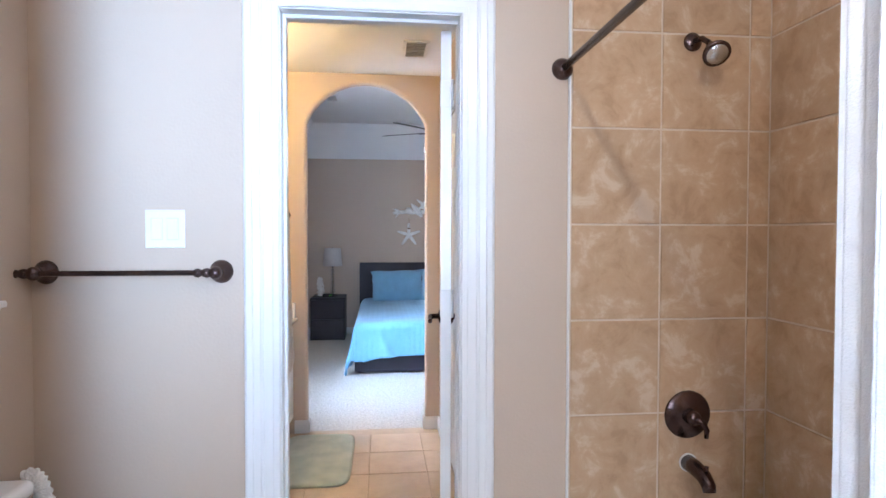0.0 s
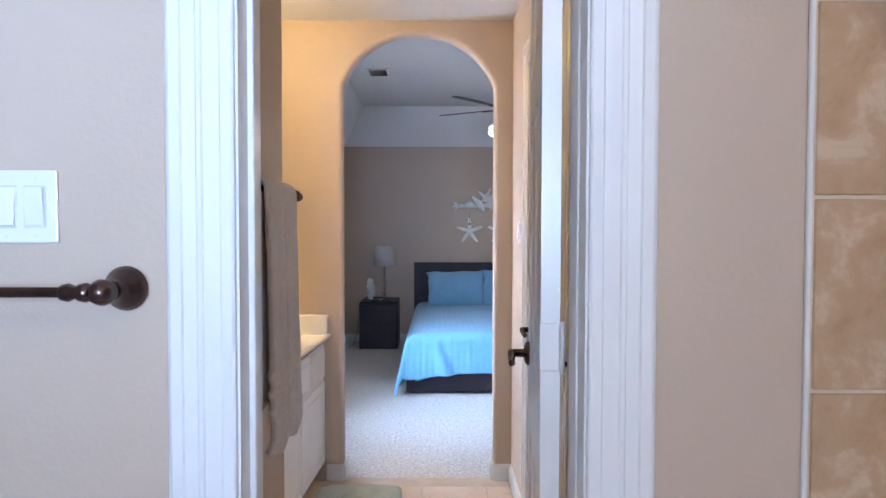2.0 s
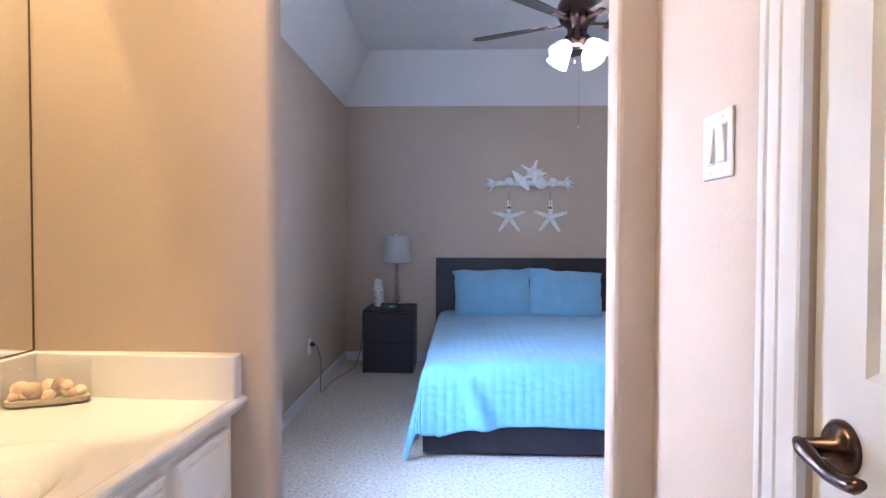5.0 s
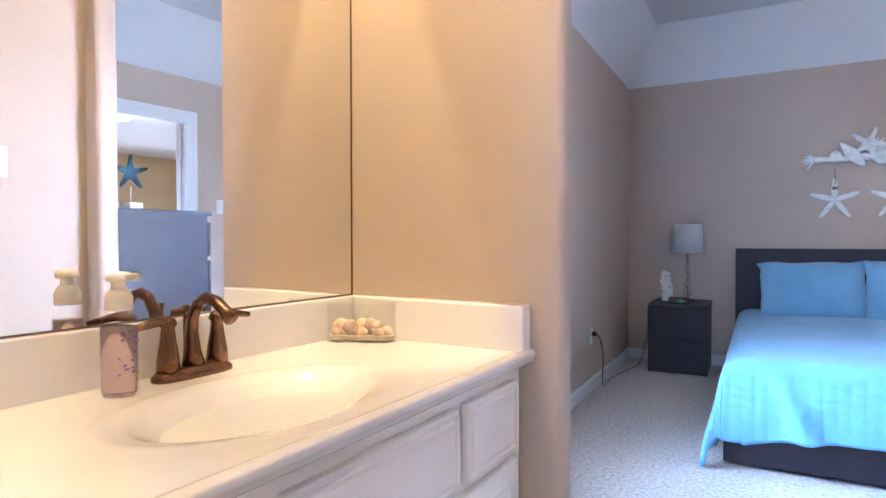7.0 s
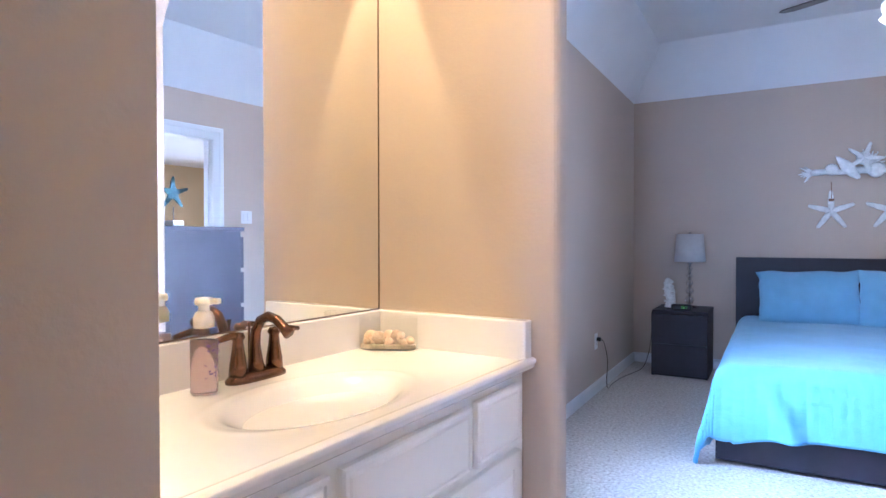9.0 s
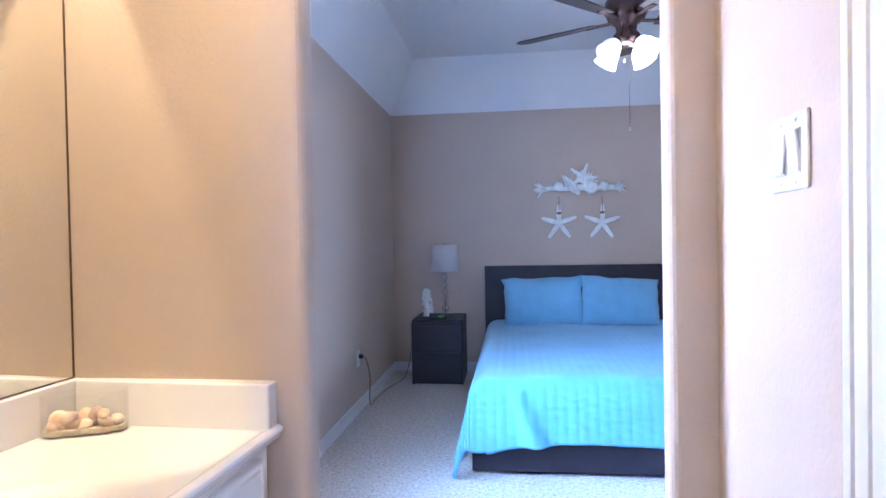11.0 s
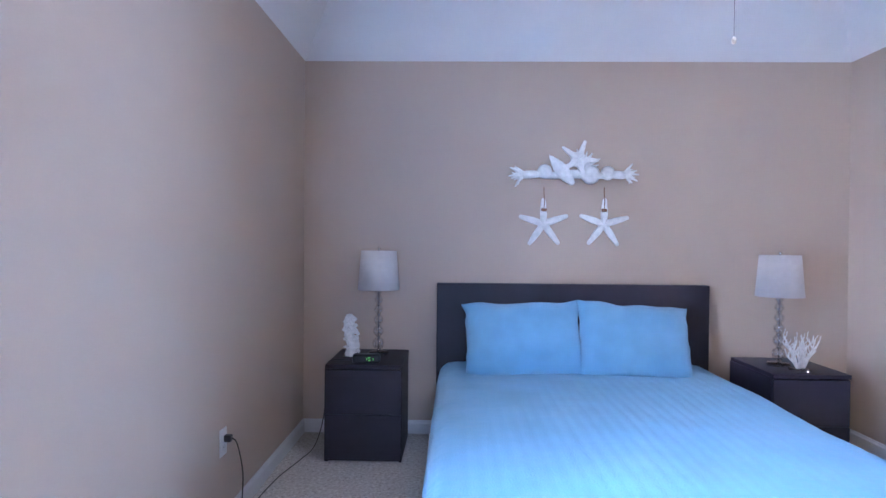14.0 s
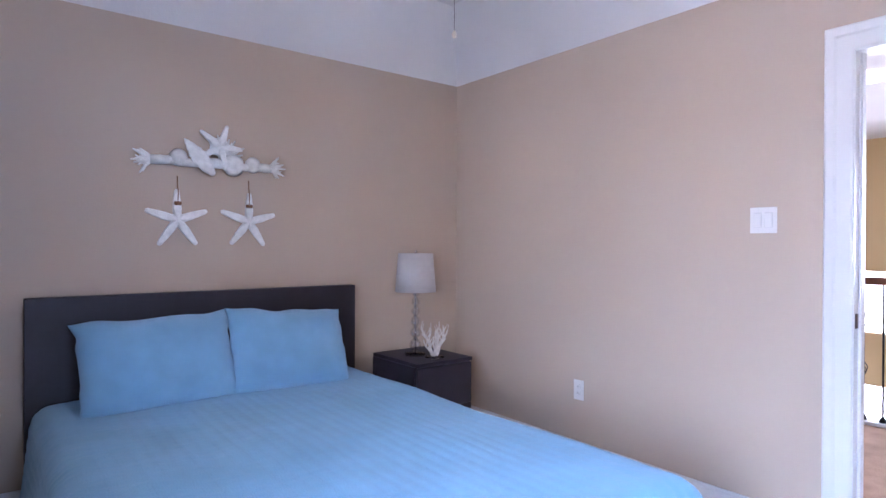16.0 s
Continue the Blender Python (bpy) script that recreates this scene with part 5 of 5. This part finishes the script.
def towel():
    ob = thing("towel", "thick grey-brown terry towel folded over the bar", "towel", (WX + 0.075, 0, 0))
    y0, y1, zt = 1.772, 2.045, 1.462
    back, front = 0.60, 0.705
    bm = bmesh.new()
    nu, nv = 60, 110
    R = 0.019

    def f(u, v):
        y = y0 + (y1 - y0) * u
        s = -back + (back + front) * v
        turn = math.pi * R
        if s < -turn / 2:
            x, z = -R, zt + (s + turn / 2)
        elif s < turn / 2:
            a = s / R
            x, z = R * math.sin(a), zt + R * math.cos(a)
        else:
            x, z = R, zt - (s - turn / 2)
        hang = max(0.0, zt - z)
        lobe = abs(math.sin(2 * math.pi * (u * 0.98 + 0.01))) ** 0.6
        fold = (0.002 + 0.016 * min(1, hang * 1.6)) * lobe + 0.003 * math.sin(u * 24 + hang * 3) * min(1, hang * 2)
        end = max(0.0, (v - 0.95) / 0.05)
        x += (fold + 0.012 * hang - 0.016 * end * end if x > 0 else 0.004 * math.sin(u * 7))
        y += 0.020 * hang * (u - 0.3) + 0.006 * noise.noise(Vector((u * 3, z * 6, 0)))
        for zb in (0.995, 0.95, 0.905):
            x += (-0.008 if x > 0 else 0) * math.exp(-((z - zb - 0.012 * math.sin(u * 6)) / 0.012) ** 2)
        z += 0.030 * (1 - lobe) * end if x > 0 else 0.0
        return Vector((x + 0.0015 * noise.noise(Vector((u * 60, z * 90, x))), y, z))

    grid(nu, nv, f, bm)
    q = part("terry_cloth", bm, TOWEL, ob, "", True)
    so = q.modifiers.new("thickness", "SOLIDIFY")
    so.thickness, so.offset = 0.013, 0.5


towel()

# ---- floor rug ----
ob = thing("bath_rug", "sage green shaggy bath rug before the vanity", "rug", (-0.335, 2.95, FZ))
bm = bmesh.new()
n = 96
sup = lambda a, w, d: (math.copysign(abs(math.cos(a)) ** 0.28, math.cos(a)) * w, math.copysign(abs(math.sin(a)) ** 0.28, math.sin(a)) * d)
rings = []
for s, z in ((0.0, 0.001), (0.002, 0.012), (-0.012, 0.019), (-0.03, 0.021), (-0.10, 0.021), (-0.16, 0.021)):
    rings.append([bm.verts.new((sup(2 * math.pi * k / n, 0.215 + s, 0.40 + s)[0], sup(2 * math.pi * k / n, 0.215 + s, 0.40 + s)[1], z + (0.003 * noise.noise(Vector((k * 0.5, s * 60, 0))) if z > 0.005 else 0))) for k in range(n)])
for a, b in zip(rings, rings[1:]):
    for k in range(n):
        bm.faces.new((a[k], a[(k + 1) % n], b[(k + 1) % n], b[k]))
bm.faces.new(rings[0]), bm.faces.new(rings[-1])
part("rug_body", bm, RUG, ob, "", True)


# ---- bath and shower ----
def tub():
    ob = thing("bathtub", "white bathtub set between tiled walls", "bathtub", (0, 0, 0))
    x0, x1, y0, y1, top = 0.665, BX1 - 0.012, -0.35, BY - 0.012, 0.475
    bm = bmesh.new()
    n = 64
    cx, cy = (x0 + x1) / 2, (y0 + y1) / 2

    def ring(w, d, z, p):
        return [bm.verts.new((cx + math.copysign(abs(math.cos(a)) ** p, math.cos(a)) * w, cy + math.copysign(abs(math.sin(a)) ** p, math.sin(a)) * d, z)) for a in [2 * math.pi * k / n for k in range(n)]]

    W, D = (x1 - x0) / 2, (y1 - y0) / 2
    rings = [ring(W, D, FZ, 0.03), ring(W, D, top - 0.012, 0.03), ring(W - 0.006, D - 0.006, top, 0.04), ring(W - 0.07, D - 0.07, top - 0.002, 0.25), ring(W - 0.085, D - 0.09, top - 0.03, 0.3), ring(W - 0.14, D - 0.2, 0.14, 0.4), ring(W - 0.2, D - 0.3, 0.11, 0.5)]
    for a, b in zip(rings, rings[1:]):
        for k in range(n):
            bm.faces.new((a[k], a[(k + 1) % n], b[(k + 1) % n], b[k]))
    bm.faces.new(rings[-1])
    part("shell", bm, PORCELAIN, ob, "", True)


tub()

ob = thing("shower_rod", "bronze shower curtain rod with round flange", "curtain rod", (0.632, 0, 1.912))
part("rod", tube([(0, BY - 0.01, 0), (0, -0.9, 0.0)], 0.0125, 14), BRONZE, ob, "", True)
part("flange", turned(lathe([(0, 0), (0.034, 0), (0.036, 0.006), (0.028, 0.022), (0.016, 0.034), (0, 0.036)], 24), pose(0, BY, 0, 90, 0, 0)), BRONZE, ob, "", True)


def curtain():
    ob = thing("shower_curtain", "white ribbed shower curtain drawn back on its rod", "curtain", (0.640, 0, 0))
    bm = grid(200, 20, lambda u, v: Vector((0.014 * math.sin(u * 60) * (0.6 + 0.4 * v) + 0.004 * math.sin(u * 320), 0.115 - 0.80 * u + 0.012 * math.sin(u * 60 + 1.3), 1.885 - 1.70 * v)))
    q = part("cloth", bm, CURTAIN, ob, "", True)
    so = q.modifiers.new("thickness", "SOLIDIFY")
    so.thickness = 0.002
    for k in range(9):
        y = 0.09 - 0.095 * k
        part("ring", tube([(0.018 * math.cos(a) - 0.008, y, 1.905 + 0.020 * math.sin(a)) for a in [2 * math.pi * s / 14 for s in range(15)]], 0.0018, 6), STEEL, ob, "", True)


curtain()

TY = BY - 0.010                           # face of the shower tiles
ob = thing("wall_shower", "bronze shower head on a short arm", "shower head", (1.07, TY, 2.012))
part("flange", turned(lathe([(0, 0), (0.030, 0), (0.031, 0.006), (0.020, 0.014), (0.011, 0.018), (0, 0.018)], 24), pose(0, 0, 0, 90, 0, 0)), BRONZE, ob, "", True)
part("arm", tube([(0, -0.01, 0), (0.004, -0.055, -0.004), (0.008, -0.085, -0.026), (0.010, -0.10, -0.045)], 0.009, 12), BRONZE, ob, "", True)
hm = pose(0.010, -0.10, -0.045, -48, 8, 0)
part("head", turned(lathe([(0, 0.012), (0.014, 0.012), (0.016, 0), (0.014, -0.012), (0.024, -0.026), (0.040, -0.040), (0.0425, -0.050), (0.036, -0.053), (0, -0.051)], 28), hm), BRONZE, ob, "", True)
part("spray_face", turned(lathe([(0, -0.054), (0.033, -0.054), (0.032, -0.056), (0, -0.0565)], 24), hm), STEEL, ob, "grey spray face", True)

ob = thing("shower_valve", "round dark bronze shower valve with lever", "shower valve", (1.068, TY, 0.775))
part("escutcheon", turned(lathe([(0, 0), (0.078, 0), (0.081, 0.004), (0.076, 0.010), (0.045, 0.013), (0.036, 0.018), (0, 0.018)], 40), pose(0, 0, 0, 90, 0, 0)), BRONZE, ob, "", True)
part("hub", turned(lathe([(0, 0.014), (0.026, 0.014), (0.024, 0.05), (0.015, 0.062), (0, 0.064)], 24), pose(0, 0, 0, 90, 0, 0)), BRONZE, ob, "", True)
part("lever", tube([(0.0, -0.052, 0.0), (0.022, -0.062, -0.012), (0.034, -0.064, -0.035), (0.034, -0.062, -0.062)], [0.012, 0.011, 0.009, 0.007], 10), BRONZE, ob, "", True)

ob = thing("tub_spout", "dark bronze tub spout with diverter knob", "tub spout", (1.073, TY, 0.612))
part("spout", tube([(0, 0, 0), (0.0, -0.05, 0.0), (0.0, -0.10, -0.008), (0, -0.128, -0.026), (0, -0.134, -0.045)], [0.027, 0.026, 0.024, 0.022, 0.020], 18), BRONZE, ob, "", True)
part("collar", turned(lathe([(0, 0), (0.031, 0), (0.031, 0.005), (0, 0.006)], 24), pose(0, 0, 0, 90, 0, 0)), PLATE, ob, "white caulk ring", True)
part("diverter", tube([(0, -0.115, 0.008), (0, -0.115, 0.030)], [0.004, 0.007], 10), BRONZE, ob, "", True)


# ---- toilet corner ----
def toilet():
    ob = thing("toilet", "white two-piece toilet against the side wall", "toilet", (BX0, 0.83, FZ))
    part("tank", box(0.01, 0.135, -0.26, 0.185, 0.37, 0.672, 0.025, 4), PORCELAIN, ob, "", True)
    part("tank_lid", box(0.004, 0.148, -0.275, 0.20, 0.668, 0.715, 0.020, 4), PORCELAIN, ob, "", True)
    n = 36
    bm = bmesh.new()
    rings = []
    for w, d, cx, z in ((0.11, 0.19, 0.30, 0.0), (0.11, 0.19, 0.30, 0.12), (0.17, 0.25, 0.40, 0.30), (0.185, 0.27, 0.42, 0.38), (0.15, 0.23, 0.42, 0.385), (0.10, 0.16, 0.42, 0.26)):
        rings.append([bm.verts.new((cx + d * math.cos(2 * math.pi * k / n), 0.025 + w * math.sin(2 * math.pi * k / n), z)) for k in range(n)])
    for a, b in zip(rings, rings[1:]):
        for k in range(n):
            bm.faces.new((a[k], a[(k + 1) % n], b[(k + 1) % n], b[k]))
    bm.faces.new(rings[0]), bm.faces.new(rings[-1])
    part("bowl", bm, PORCELAIN, ob, "", True)
    part("lid", turned(lathe([(0, 0.388), (0.18, 0.388), (0.185, 0.40), (0.175, 0.415), (0, 0.42)], 36), pose(0.43, 0.025, 0) @ Matrix.Diagonal((1.42, 1, 1, 1))), PORCELAIN, ob, "white closed lid", True)


toilet()

ob = thing("wall_shelf", "small white moulded wall shelf above the toilet", "shelf", (BX0, 0, 0))
prof = [(0, 1.205), (0.078, 1.205), (0.081, 1.200), (0.081, 1.190), (0.066, 1.186), (0.056, 1.165), (0.054, 1.150), (0.040, 1.130), (0.036, 1.105), (0.016, 1.075), (0, 1.065)]
bm = bmesh.new()
rows = [[bm.verts.new((x + 0.001, y, z)) for x, z in prof] for y in (0.56, 1.03)]
for k in range(len(prof)):
    j = (k + 1) % len(prof)
    bm.faces.new((rows[0][k], rows[0][j], rows[1][j], rows[1][k]))
bm.faces.new(rows[0]), bm.faces.new(rows[1])
part("ledge", bm, TRIM, ob)

ob = thing("ribbed_hose", "white ribbed hose curving down beside the toilet tank", "hose", (0, 0, 0))
pts, rr = [], []
for k in range(64):
    s = k / 63
    pts.append((-0.925 + 0.080 * math.sin(s * 1.5), 1.135 + 0.01 * s, 0.700 + 0.03 * math.sin(s * math.pi * 1.2) - 0.665 * s * s))
    rr.append(0.024 - 0.006 * s + 0.0035 * math.sin(k * 1.9))
part("hose", tube(pts, rr, 12), CORAL, ob, "", True)

ob = thing("ceiling_light", "frosted bathroom ceiling light", "light", (0.28, -0.42, BC))
part("base", lathe([(0, 0), (0.10, 0), (0.10, -0.02), (0, -0.02)], 28), BRONZE, ob, "", True)


# ---- tiles ----
def tile_mesh(w, h, t=0.009, gap=0.0033):
    """A tile in its own x and z, from 0 to w and h, with its face at -y and softened edges."""
    me = bpy.data.meshes.new("tile")
    bm = box(gap, w - gap, -t, 0.0, gap, h - gap, 0.0018, 1)
    bm.to_mesh(me)
    bm.free()
    me.materials.append(TILE)
    return me


grout = struct("shower_wall_north", box(0.660, BX1 - 0.002, BY - 0.006, BY - 0.0005, 0.46, BC - 0.004), GROUT, "travertine tiled shower end wall", "wall")
grout2 = struct("shower_wall_east", box(BX1 - 0.006, BX1 - 0.0005, -0.40, BY - 0.006, 0.46, BC - 0.004), GROUT, "travertine tiled wall along the tub", "wall")
struct("tile_edge_trim", box(0.653, 0.6605, BY - 0.0105, BY - 0.0005, 0.46, BC - 0.004, 0.002, 1), PLATE, "white caulk line along the tile edge", "trim")
ZS = [0.4665 + 0.3145 * k for k in range(7)]
meshes = {}


def set_tile(parent, w, h, loc, rz):
    key = (round(w, 4), round(h, 4))
    if key not in meshes:
        meshes[key] = tile_mesh(w, h)
    o = new("tile", meshes[key])
    o.parent = parent
    o.matrix_basis = pose(*loc, 0, 0, rz)


cols = [0.662, 0.968, 1.276, BX1 - 0.008]
for j in range(6):
    h = min(ZS[j] + 0.3145, BC - 0.004) - ZS[j]
    for a, b in zip(cols, cols[1:]):
        set_tile(grout, b - a, h, (a, BY - 0.0015, ZS[j]), 0)
    y = BY - 0.010
    for w in (0.30, 0.308, 0.308, 0.308, 0.308):
        set_tile(grout2, w, h, (BX1 - 0.0015, y, ZS[j]), -90)
        y -= w

floor_ob = bpy.data.objects["floor_subfloor"]
fm = bpy.data.meshes.new("tile")
bm = box(0.0022, 0.3258, 0.0022, 0.3258, -0.006, 0.0, 0.002, 1)
bm.to_mesh(fm)
bm.free()
fm.materials.append(FTILE)
for i in range(-6, 5):
    for j in range(-6, 12):
        x, y = -0.02 + 0.328 * i, -0.25 + 0.328 * j
        if -1.75 < x < 1.2 and BY0 < y < YB - 0.25:
            o = new("tile", fm)
            o.parent = floor_ob
            o.location = (x, y, FZ)
